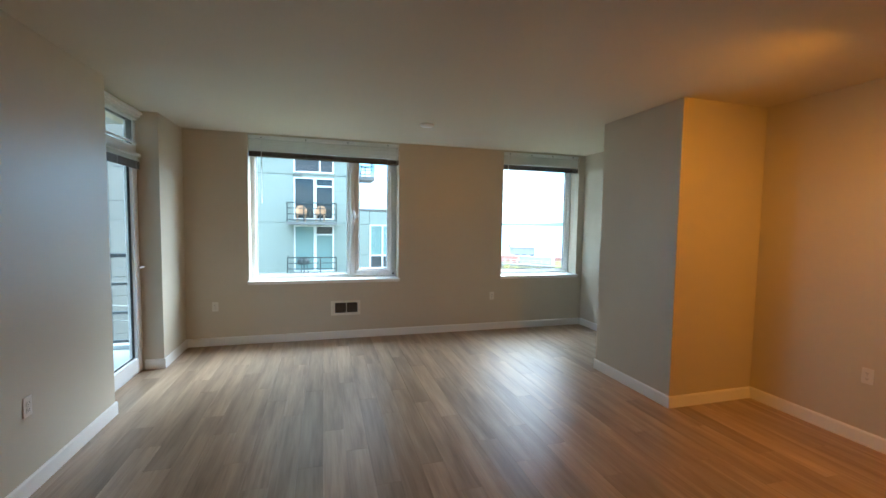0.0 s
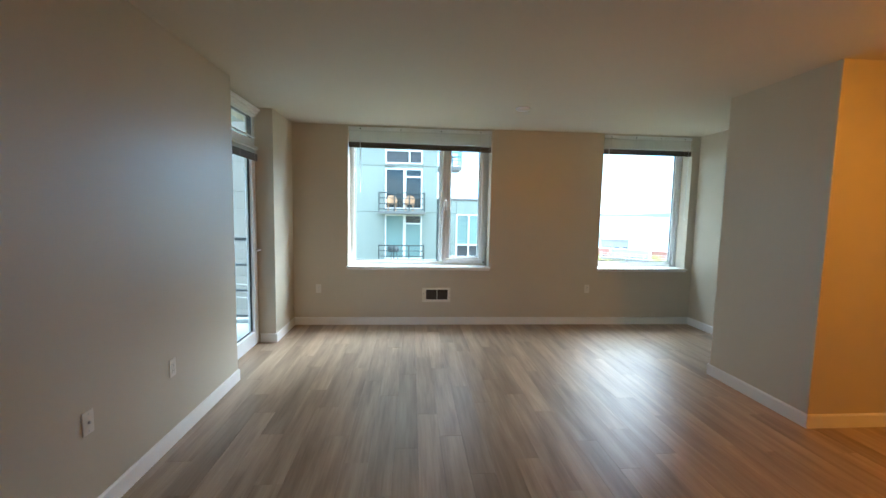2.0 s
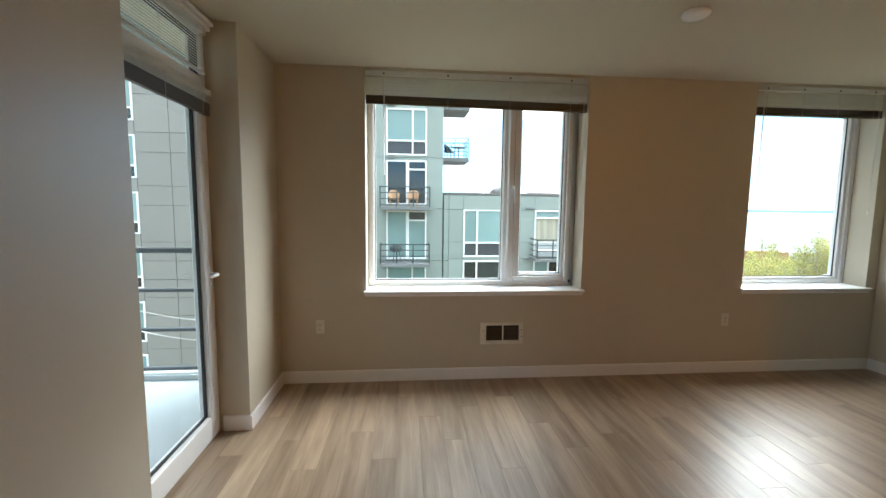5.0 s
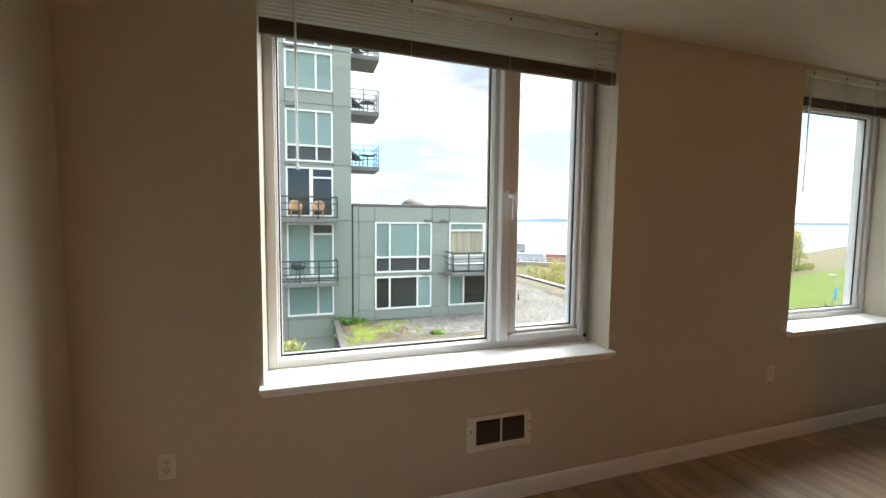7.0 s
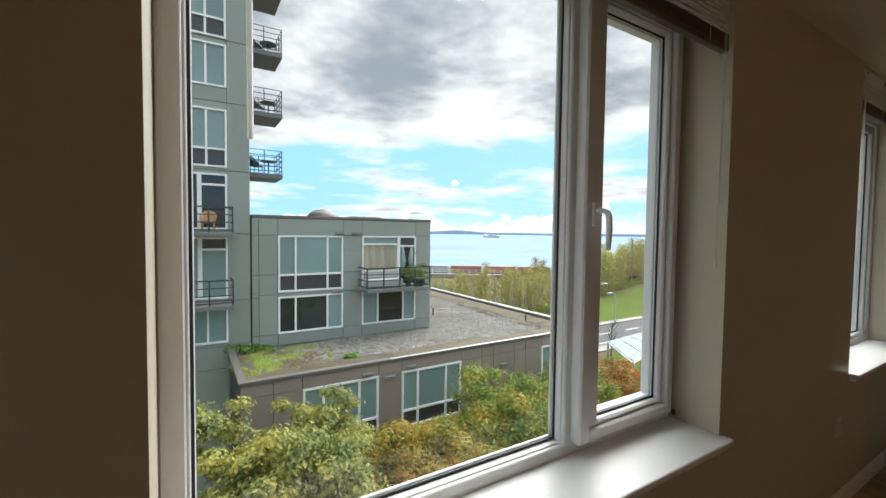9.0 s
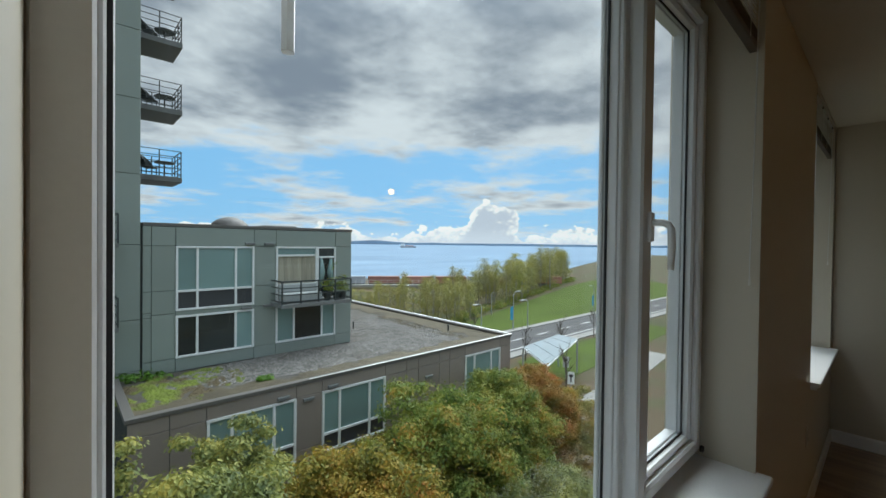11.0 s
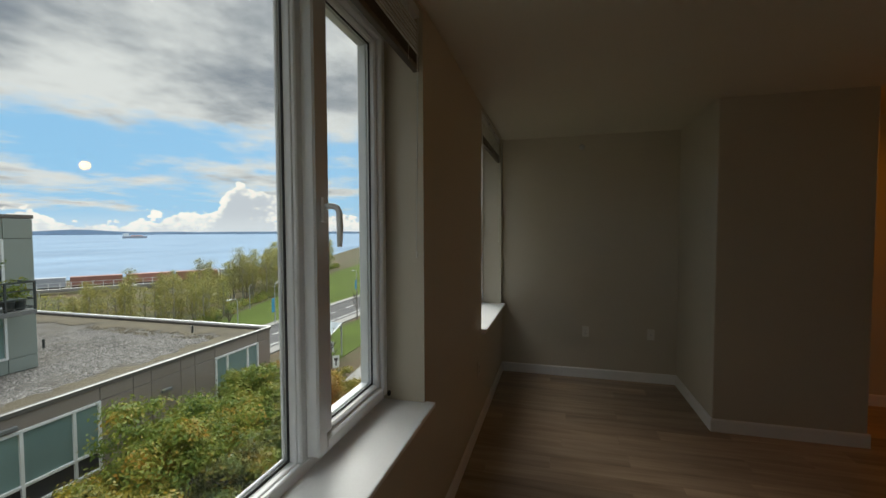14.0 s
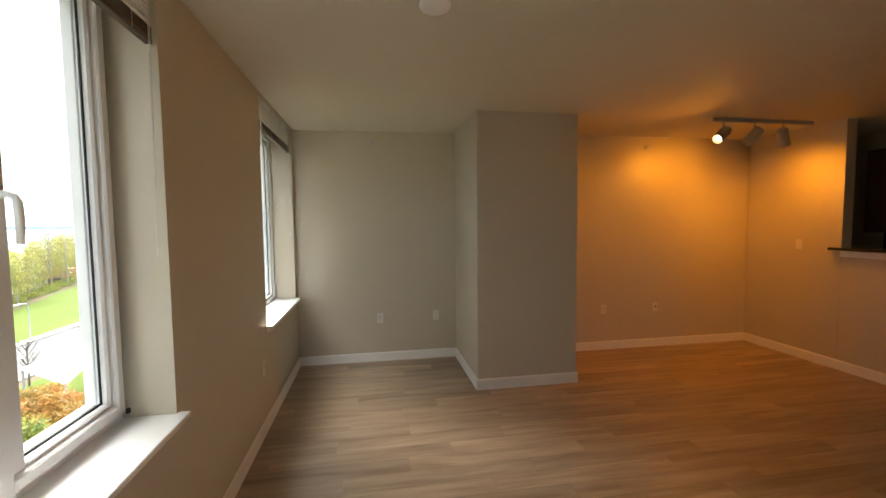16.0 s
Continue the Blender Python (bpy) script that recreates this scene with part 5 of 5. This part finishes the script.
broad_tree(-0.4, 10.6, -2.35, 1.9, 1.7, 2.6, LEAF_OLIVE, 21, "olive-green garden tree turning yellow beside the flats")
broad_tree(2.2, 8.8, -3.05, 2.1, 1.9, 2.4, LEAF_OLIVE, 22, "olive-green garden tree with fine pale leaves", 170)
broad_tree(3.4, 11.6, -3.55, 1.6, 1.5, 2.0, LEAF_OLIVE, 28, "slim olive-green tree against the brown wall")
broad_tree(6.0, 9.4, -3.95, 2.3, 2.1, 2.2, LEAF_GOLD, 23, "garden maple turning gold and orange", 180)
broad_tree(10.2, 10.8, -4.00, 2.9, 2.5, 2.6, LEAF_GREEN, 24, "dense green garden maple with tinted edges", 240)
broad_tree(14.4, 11.6, -4.35, 2.7, 2.3, 2.5, LEAF_GREEN, 25, "green garden maple beside the brown building", 220)
broad_tree(18.6, 12.6, -5.10, 2.6, 2.4, 2.4, LEAF_RUST, 26, "garden maple turning rusty orange", 200)
broad_tree(21.6, 12.2, -6.90, 2.5, 2.4, 2.4, LEAF_GOLD, 27, "low garden maple turning yellow-orange", 170)
broad_tree(9.0, 7.0, -6.6, 2.6, 2.4, 2.2, LEAF_GOLD, 29, "low garden maple turning gold", 170)
broad_tree(14.2, 8.0, -7.4, 2.6, 2.4, 2.2, LEAF_OLIVE, 30, "low olive-green tree below the window", 170)


def fern(x, y, z, s, seed, label):
    ob = thing("fern", (x, y, z), label, "fern", "ferns on the roof")
    r = random.Random(seed)
    cs = [(r.gauss(0, s * 0.45), r.gauss(0, s * 0.25), abs(r.gauss(0.2, 0.12)) * s) for _ in range(14)]
    me = leaf_cloud(cs, 14, s * 0.16, 0.10, seed)
    me.materials.append(LEAF_FERN)
    f = new("fronds", me)
    f.parent = ob
    return ob


LEAF_FERN = leaf_mat("leaf_fern", ((0.06, 0.14, 0.02), (0.12, 0.24, 0.03), (0.20, 0.32, 0.05)))
fern(2.35, 19.0, RZ + 0.18, 0.75, 41, "bright green fern growing at the wall foot")
fern(5.9, 16.0, RZ + 0.18, 0.42, 42, "small bright green fern on the gravel")


# far belt of thin trees beyond the lawn
def slim_tree(x, y, h, mat, seed, label):
    ob = thing("slim_tree", (x, y, GZ), label, "tree", "slim trees beyond the lawn")
    r = random.Random(seed)
    bm = bmesh.new()
    add_tube(bm, [(0, 0, 0), (0.1, 0, h * 0.5), (0, 0.1, h * 0.97)], [0.16, 0.11, 0.02], 6)
    for i in range(9):
        a, z = r.uniform(0, 6.28), h * r.uniform(0.3, 0.9)
        l = (1.1 - z / h) * h * 0.26
        add_tube(bm, [(0, 0, z), (math.cos(a) * l, math.sin(a) * l, z + l * 0.9)], [0.05, 0.012], 5)
    part("trunk", bm, PALEBARK, ob)
    cs = []
    for i in range(46):
        z = h * r.uniform(0.20, 1.0)
        w = h * 0.20 * (1.12 - z / h) ** 0.6 * r.uniform(0.3, 1.0)
        a = r.uniform(0, 6.28)
        cs.append((w * math.cos(a), w * math.sin(a), z))
    me = leaf_cloud(cs, 36, 0.55, 0.115, seed)
    me.materials.append(mat)
    c = new("crown", me)
    c.parent = ob
    return ob


rt = random.Random(17)
kinds = [slim_tree(50, 56, 8.5, LEAF_BIRCH, 51, "slim pale-trunked tree turning yellow"), slim_tree(52, 60, 7.5, LEAF_BIRCH, 52, "slim pale-trunked tree turning yellow"),
         slim_tree(56, 58, 8.0, LEAF_OLIVE, 53, "slim olive-green tree beyond the lawn"), slim_tree(48, 62, 9.0, LEAF_BIRCH, 54, "slim pale-trunked tree turning yellow")]
for i in range(100):
    f = i / 99
    # along the far edge of the lawn, and a few rows deep behind it
    x = 40 + 125 * f ** 1.25
    y = 51.5 + 0.345 * max(0, x - 50) + rt.uniform(0, 13) + (6 if x < 50 else 0)
    s = rt.uniform(0.75, 1.15) * (0.72 if x < 68 else 1.0 + 0.42 * min(1, (x - 68) / 50))
    t_ = copy_thing(rt.choice(kinds), pose(x, y, GZ, 0, 0, rt.uniform(0, 360)))
    t_.scale = (s, s, s)
for i in range(22):
    x, y = 22 + i * 2.6, 72 + rt.uniform(-9, 12)
    t_ = copy_thing(rt.choice(kinds), pose(x, y, GZ, 0, 0, rt.uniform(0, 360)))
    s = rt.uniform(0.55, 0.85)
    t_.scale = (s, s, s)


def undergrowth():
    r = random.Random(91)
    cs = []
    for i in range(150):
        x = 40 + 120 * (i / 149) ** 1.2
        y = 51.2 + 0.345 * max(0, x - 50) + r.uniform(-0.4, 2.5)
        for k in range(3):
            cs.append((x + r.uniform(-0.8, 0.8), y + r.uniform(-0.5, 0.5), GZ + r.uniform(0.2, 1.2)))
    me = leaf_cloud(cs, 50, 0.45, 0.13, 91)
    me.materials.append(LEAF_GREEN)
    tagged(new("shrubs", me), "dark green undergrowth at the foot of the trees", "shrubs", kind="stuff")


undergrowth()


def bare_tree(x, y, h, seed):
    ob = thing("bare_tree", (x, y, GZ), "small leafless street tree by the road", "tree", "bare street trees")
    r = random.Random(seed)
    bm = bmesh.new()
    add_tube(bm, [(0, 0, 0), (0.05, 0, h * 0.35), (0, 0.05, h * 0.95)], [0.09, 0.07, 0.015], 6)
    for i in range(16):
        a, z = r.uniform(0, 6.28), h * r.uniform(0.3, 0.8)
        l = h * r.uniform(0.2, 0.38)
        e1 = Vector((math.cos(a) * l * 0.6, math.sin(a) * l * 0.6, z + l * 0.85))
        add_tube(bm, [(0, 0, z), e1], [0.035, 0.012], 5)
        for k in range(3):
            m0 = Vector((0, 0, z)).lerp(e1, r.uniform(0.4, 0.9))
            add_tube(bm, [m0, m0 + Vector((r.uniform(-1, 1), r.uniform(-1, 1), 1)) * l * 0.3], [0.014, 0.006], 4)
    part("trunk", bm, BARK, ob)
    return ob


for i, (x, y, h) in enumerate(((36.5, 21.0, 5.0), (43, 30.5, 4.4), (52, 31.0, 4.6), (62, 31.2, 4.8), (47, 43.0, 4.0))):
    bare_tree(x, y, h, 60 + i)


# ---- street furniture ----
GALV = material("galvanised_steel", (0.45, 0.47, 0.48), 0.45, metal=0.5, var=0.08, scale=3, fine=30, bump=0)
BANNER = material("blue_banner", (0.06, 0.36, 0.55), 0.7, var=0.1, scale=2, fine=20, bump=0.05)


def street_lamp(x, y, h, arm, banner=False):
    ob = thing("street_lamp", (x, y, GZ), "grey street lamp with a blue banner" if banner else "grey street lamp with a curved arm", "street lamp", "street lamps")
    part("pole", tube([(0, 0, 0), (0, 0, h * 0.9)], [0.10, 0.06], 8), GALV, ob)
    part("arm", tube([(0, 0, h * 0.88), (arm * 0.15, 0, h * 0.97), (arm * 0.6, 0, h), (arm, 0, h)], 0.05, 6), GALV, ob)
    part("lamp_head", box((arm - abs(arm) * 0.28, -0.14, h - 0.09), (arm + abs(arm) * 0.22, 0.14, h + 0.05), 0.03), GALV, ob)
    if banner:
        part("banner", box((-0.75, -0.02, h * 0.28), (-0.12, 0.02, h * 0.62)), BANNER, ob, "blue cloth banner")
    return ob


street_lamp(56.6, 42.9, 6.6, 1.5, True)
street_lamp(60.6, 42.8, 5.0, -1.7)
street_lamp(52.0, 46.0, 4.6, -1.7)
street_lamp(50.0, 66.0, 6.0, 1.8)
street_lamp(65.4, 55.2, 4.6, 0.5)
street_lamp(47.0, 80.0, 5.5, -1.8)
street_lamp(85.0, 43.0, 6.0, -1.6, True)

SIGNWHITE = material("sign_white", (0.75, 0.75, 0.72), 0.5, var=0.04, scale=4, fine=40, bump=0)
for x, y in ((36.0, 20.2), (40.5, 23.4), (45.5, 27.5)):
    sg = thing("road_sign", (x, y, GZ), "white sign with a black arrow on a post", "sign", "arrow signs", rz=-50)
    part("post", tube([(0, 0, 0), (0, 0, 2.5)], 0.04, 6), GALV, sg)
    part("panel", box((-0.32, -0.06, 1.3), (0.32, -0.042, 2.5), 0.01), SIGNWHITE, sg)
    part("arrow", boxes([((-0.06, -0.07, 1.5), (0.06, -0.061, 2.0)), ((-0.18, -0.07, 2.0), (0.18, -0.061, 2.25))]), SLOT, sg, "black arrow")

# opaque panels; bluish base stands in for the sky mirrored in the glass
GLASSROOF = material("pale_glass_roof", (0.13, 0.175, 0.20), 0.5, var=0.10, scale=0.5, fine=8, bump=0.02, spec=0.3, objrand=0.1)
canopy = thing("glass_canopy", (0, 0, 0), "pale tilted glass canopy over a garden entrance", "canopy")
P0, P1, P2, P3 = Vector((36.3, 26.0, -9.3)), Vector((43.9, 26.4, -9.1)), Vector((43.4, 23.7, -9.1)), Vector((32.3, 20.5, -9.3))
for i in range(6):
    for j in range(4):
        def cp(u, v):
            return P0.lerp(P1, v).lerp(P3.lerp(P2, v), u)
        q = [cp((i + a) / 6 + s * 0.004, (j + b_) / 4 + w_ * 0.006) for a, b_, s, w_ in ((0, 0, 1, 1), (1, 0, -1, 1), (1, 1, -1, -1), (0, 1, 1, -1))]
        bm = bmesh.new()
        lo = [bm.verts.new(v) for v in q]
        hi = [bm.verts.new(v + Vector((0, 0, 0.05))) for v in q]
        for k in range(4):
            bm.faces.new((lo[k], lo[(k + 1) % 4], hi[(k + 1) % 4], hi[k]))
        bm.faces.new(hi)
        bm.faces.new(list(reversed(lo)))
        part("glass_panel", bm, GLASSROOF, canopy)
for a, b_ in ((P0, P1), (P1, P2), (P2, P3), (P3, P0)):
    part("edge_bar", tube([a - Vector((0, 0, 0.08)), b_ - Vector((0, 0, 0.08))], 0.09, 6), GALV, canopy)
for q in (P0, P1, P2, P3):
    part("post", tube([(q.x, q.y, GZ), q - Vector((0, 0, 0.1))], 0.10, 8), GALV, canopy)

# ---- waterfront ----
# red is paled towards pink, with distance haze put into the colour
RUST = material("red_wagon", (0.44, 0.20, 0.16), 0.7, var=0.2, scale=0.3, fine=3, bump=0.1, objrand=0.3)
PALEWAGON = material("pale_wagon", (0.40, 0.42, 0.47), 0.7, var=0.2, scale=0.3, fine=3, bump=0.1, objrand=0.2)
v0, v1 = Vector((46, 134)), Vector((140, 66))
along = (v1 - v0).normalized()
ang = math.degrees(math.atan2(along.y, along.x))
for i in range(9):
    p = v0 + along * (i * 11.5)
    wg = thing("freight_wagon", (p.x + 3, p.y + 6, GZ), "red freight wagon standing by the shore" if i % 4 != 2 else "pale grey freight wagon standing by the shore", "wagon", "freight wagons", rz=ang)
    mt = PALEWAGON if i % 4 == 2 else RUST
    part("body", box((0, -1.4, 0.9), (10.6, 1.4, 3.3), 0.05), mt, wg)
    part("underframe", box((0.3, -1.1, 0.45), (10.3, 1.1, 0.88)), RAILDARK, wg)
    for xx in (1.4, 2.9, 7.7, 9.2):
        bm = tube([(xx, -1.0, 0.45), (xx, 1.0, 0.45)], 0.44, 12)
        part("wheel", bm, RAILDARK, wg)
overpass = thing("overpass", (v0.x, v0.y, GZ), "pale concrete overpass with a white rail", "bridge", rz=ang)
part("deck", box((0, -3, 0.55), (54, -1.0, 1.25), 0.05), PAVING, overpass)
for i in range(28):
    part("rail_post", box((i * 2, -2.95, 1.25), (i * 2 + 0.14, -2.8, 2.75)), WHITEFR, overpass)
for zz in (1.9, 2.7):
    part("rail", box((0, -2.94, zz), (54.2, -2.86, zz + 0.08)), WHITEFR, overpass)
for i in range(5):
    part("pier", box((5 + i * 11, -2.7, -0.1), (5.9 + i * 11, -1.2, 0.55)), PAVING, overpass)

ship = thing("ship", (930, 1190, SEA), "small grey cargo ship far out on the water", "ship", rz=-20)
bm = bmesh.new()
pts = [(-30, -4), (24, -4.5), (33, 0), (24, 4.5), (-30, 4)]
lo = [bm.verts.new((x * 0.93, y * 0.8, -1)) for x, y in pts]
hi = [bm.verts.new((x, y, 6)) for x, y in pts]
for k in range(5):
    bm.faces.new((lo[k], lo[(k + 1) % 5], hi[(k + 1) % 5], hi[k]))
bm.faces.new(hi)
part("hull", bm, PALEWAGON, ship)
part("deckhouse", box((-27, -3.5, 6), (-14, 3.5, 15), 0.4), WHITEFR, ship)
part("deck_cargo", box((-8, -3.5, 6), (20, 3.5, 8.6), 0.3), RUST, ship)

# pale shed by the water
ROOFGREY = material("slate_roof", (0.20, 0.21, 0.23), 0.8, var=0.15, scale=0.4, fine=6, bump=0.1)
for i, (x, y, w_, h_) in enumerate(((70, 140, 9, 5.5),)):
    hs = thing("shed", (x, y, GZ), "pale low shed standing by the water", "shed", rz=-20 + 9 * i)
    part("wall", box((0, 0, 0), (w_, 7, h_)), PALEWAGON, hs)
    bm = bmesh.new()
    vs = [bm.verts.new(p) for p in ((-0.5, -0.5, h_), (w_ + 0.5, -0.5, h_), (w_ + 0.5, 7.5, h_), (-0.5, 7.5, h_), (-0.5, 3.5, h_ + 2.2), (w_ + 0.5, 3.5, h_ + 2.2))]
    for f in ((0, 1, 5, 4), (2, 3, 4, 5), (3, 0, 4), (1, 2, 5), (3, 2, 1, 0)):
        bm.faces.new([vs[k] for k in f])
    part("roof", bm, ROOFGREY, hs)
    for k in range(3):
        part("window", box((1.5 + k * w_ / 3.2, -0.06, 1.2), (3.2 + k * w_ / 3.2, -0.005, 2.8)), DARKPANE, hs)


# ---- things on the balconies ----
def tub_chair(x, y, z, rz, mat, label):
    ob = thing("balcony_chair", (x, y, z), label, "chair", "balcony chairs", rz=rz)
    bm = bmesh.new()
    n, rows_ = 10, []
    for k in range(n + 1):
        a = math.pi * k / n
        hgt = 0.62 + 0.30 * math.sin(a)
        rows_.append([bm.verts.new((0.29 * math.cos(a) * f, 0.27 * math.sin(a) * f, zz)) for f, zz in ((1, 0.40), (1.08, hgt), (0.98, hgt), (0.90, 0.40))])
    for r0, r1 in zip(rows_, rows_[1:]):
        for k in range(4):
            bm.faces.new((r0[k], r0[(k + 1) % 4], r1[(k + 1) % 4], r1[k]))
    part("backrest", bm, mat, ob)
    part("seat", box((-0.27, -0.27, 0.38), (0.27, 0.22, 0.43), 0.02), mat, ob)
    for sx in (-0.22, 0.22):
        for sy in (-0.22, 0.18):
            part("leg", tube([(sx, sy, 0), (sx * 0.95, sy * 0.95, 0.38)], 0.02, 6), mat, ob)
    return ob


tub_chair(-0.30, FY - 0.62, 1.49, 10, WICKER, "orange wicker tub chair on the balcony")
tub_chair(0.72, FY - 0.60, 1.49, -8, WICKER, "orange wicker tub chair on the balcony")
for z in (4.32, 7.20, 10.07):
    tub_chair(2.85, 21.3, z, 60, RAILDARK, "dark metal chair on the side balcony")
    tb = thing("balcony_table", (3.45, 21.5, z), "small dark round table on the side balcony", "table", "balcony tables")
    part("top", lathe([(0.38, 0.68), (0.40, 0.70), (0.38, 0.72)], 18), RAILDARK, tb)
    part("leg", tube([(0, 0, 0), (0, 0, 0.69)], 0.03, 8), RAILDARK, tb)
    part("foot", lathe([(0.25, 0.0), (0.24, 0.03), (0.03, 0.06)], 14), RAILDARK, tb)
gr = thing("barbecue", (-0.2, FY - 0.65, -1.51), "black barbecue under its lid on the balcony", "barbecue")
part("lid", lathe([(0.30, 0.62), (0.34, 0.74), (0.30, 0.90), (0.12, 0.98), (0.01, 0.99)], 16), RAILDARK, gr, smooth=True)
for k in range(3):
    a = k * 2.094
    part("leg", tube([(0.3 * math.cos(a), 0.3 * math.sin(a), 0), (0.16 * math.cos(a), 0.16 * math.sin(a), 0.64)], 0.018, 6), RAILDARK, gr)
SOFA = material("grey_cushion", (0.36, 0.38, 0.37), 0.9, var=0.1, scale=3, fine=40, bump=0.2)
sofa = thing("balcony_sofa", (8.1, FY - 0.75, -1.24), "grey cushioned sofa on the balcony", "sofa")
part("seat", box((-0.55, -0.35, 0.05), (1.35, 0.35, 0.45), 0.06, 2), SOFA, sofa)
part("backrest", box((-0.55, 0.20, 0.452), (1.35, 0.40, 0.86), 0.06, 2), SOFA, sofa)
for x, s, seed in ((10.35, 0.55, 71), (10.68, 0.42, 72), (9.85, 0.3, 73)):
    pot = thing("potted_plant", (x - 0.09, FY - 1.0, -1.24), "leafy plant in a dark pot on the balcony", "plant", "balcony plants")
    part("pot", lathe([(0.13, 0.0), (0.19, 0.34), (0.17, 0.35), (0.15, 0.31)], 14), RAILDARK, pot)
    r = random.Random(seed)
    me = leaf_cloud([(r.gauss(0, s * 0.35), r.gauss(0, s * 0.3), 0.5 + abs(r.gauss(0, s * 0.7))) for _ in range(18)], 12, 0.10, 0.06, seed)
    me.materials.append(LEAF_GREEN)
    o_ = new("foliage", me)
    o_.parent = pot


# ---- floor planks ----
PW, PL = 0.152, 1.22


def plank_mesh(x0, x1, y0, y1):
    g, c, zt, zb = 0.0002, 0.0007, 0.0, -0.006
    bm = bmesh.new()
    lo = [bm.verts.new(p) for p in ((x0 + g, y0 + g, zb), (x1 - g, y0 + g, zb), (x1 - g, y1 - g, zb), (x0 + g, y1 - g, zb))]
    md = [bm.verts.new((v.co.x, v.co.y, zt - 0.0012)) for v in lo]
    hi = [bm.verts.new(p) for p in ((x0 + g + c, y0 + g + c, zt), (x1 - g - c, y0 + g + c, zt), (x1 - g - c, y1 - g - c, zt), (x0 + g + c, y1 - g - c, zt))]
    for r0, r1 in ((lo, md), (md, hi)):
        for k in range(4):
            bm.faces.new((r0[k], r0[(k + 1) % 4], r1[(k + 1) % 4], r1[k]))
    bm.faces.new(hi)
    me = mesh_of(bm, "plank")
    me.materials.append(PLANK)
    return me


def lay_planks():
    rng = random.Random(7)
    full = plank_mesh(0, PW, 0, PL)
    x, y_lo, y_hi = XW - 0.245, -7.4, -0.0005
    first = 0.0
    while x < XR:
        first = (first + rng.choice((0.31, 0.42, 0.53, 0.77))) % PL
        y = y_lo - first
        x1 = min(x + PW, XR)
        while y < y_hi:
            a, b = max(y, y_lo), min(y + PL, y_hi)
            if b - a > 0.03:
                whole = abs(b - a - PL) < 1e-6 and abs(x1 - x - PW) < 1e-6
                ob = new("plank", full if whole else plank_mesh(0, x1 - x, 0, b - a))
                ob.location = (x, a, 0)
                ob.parent = floor
            y += PL
        x += PW


lay_planks()
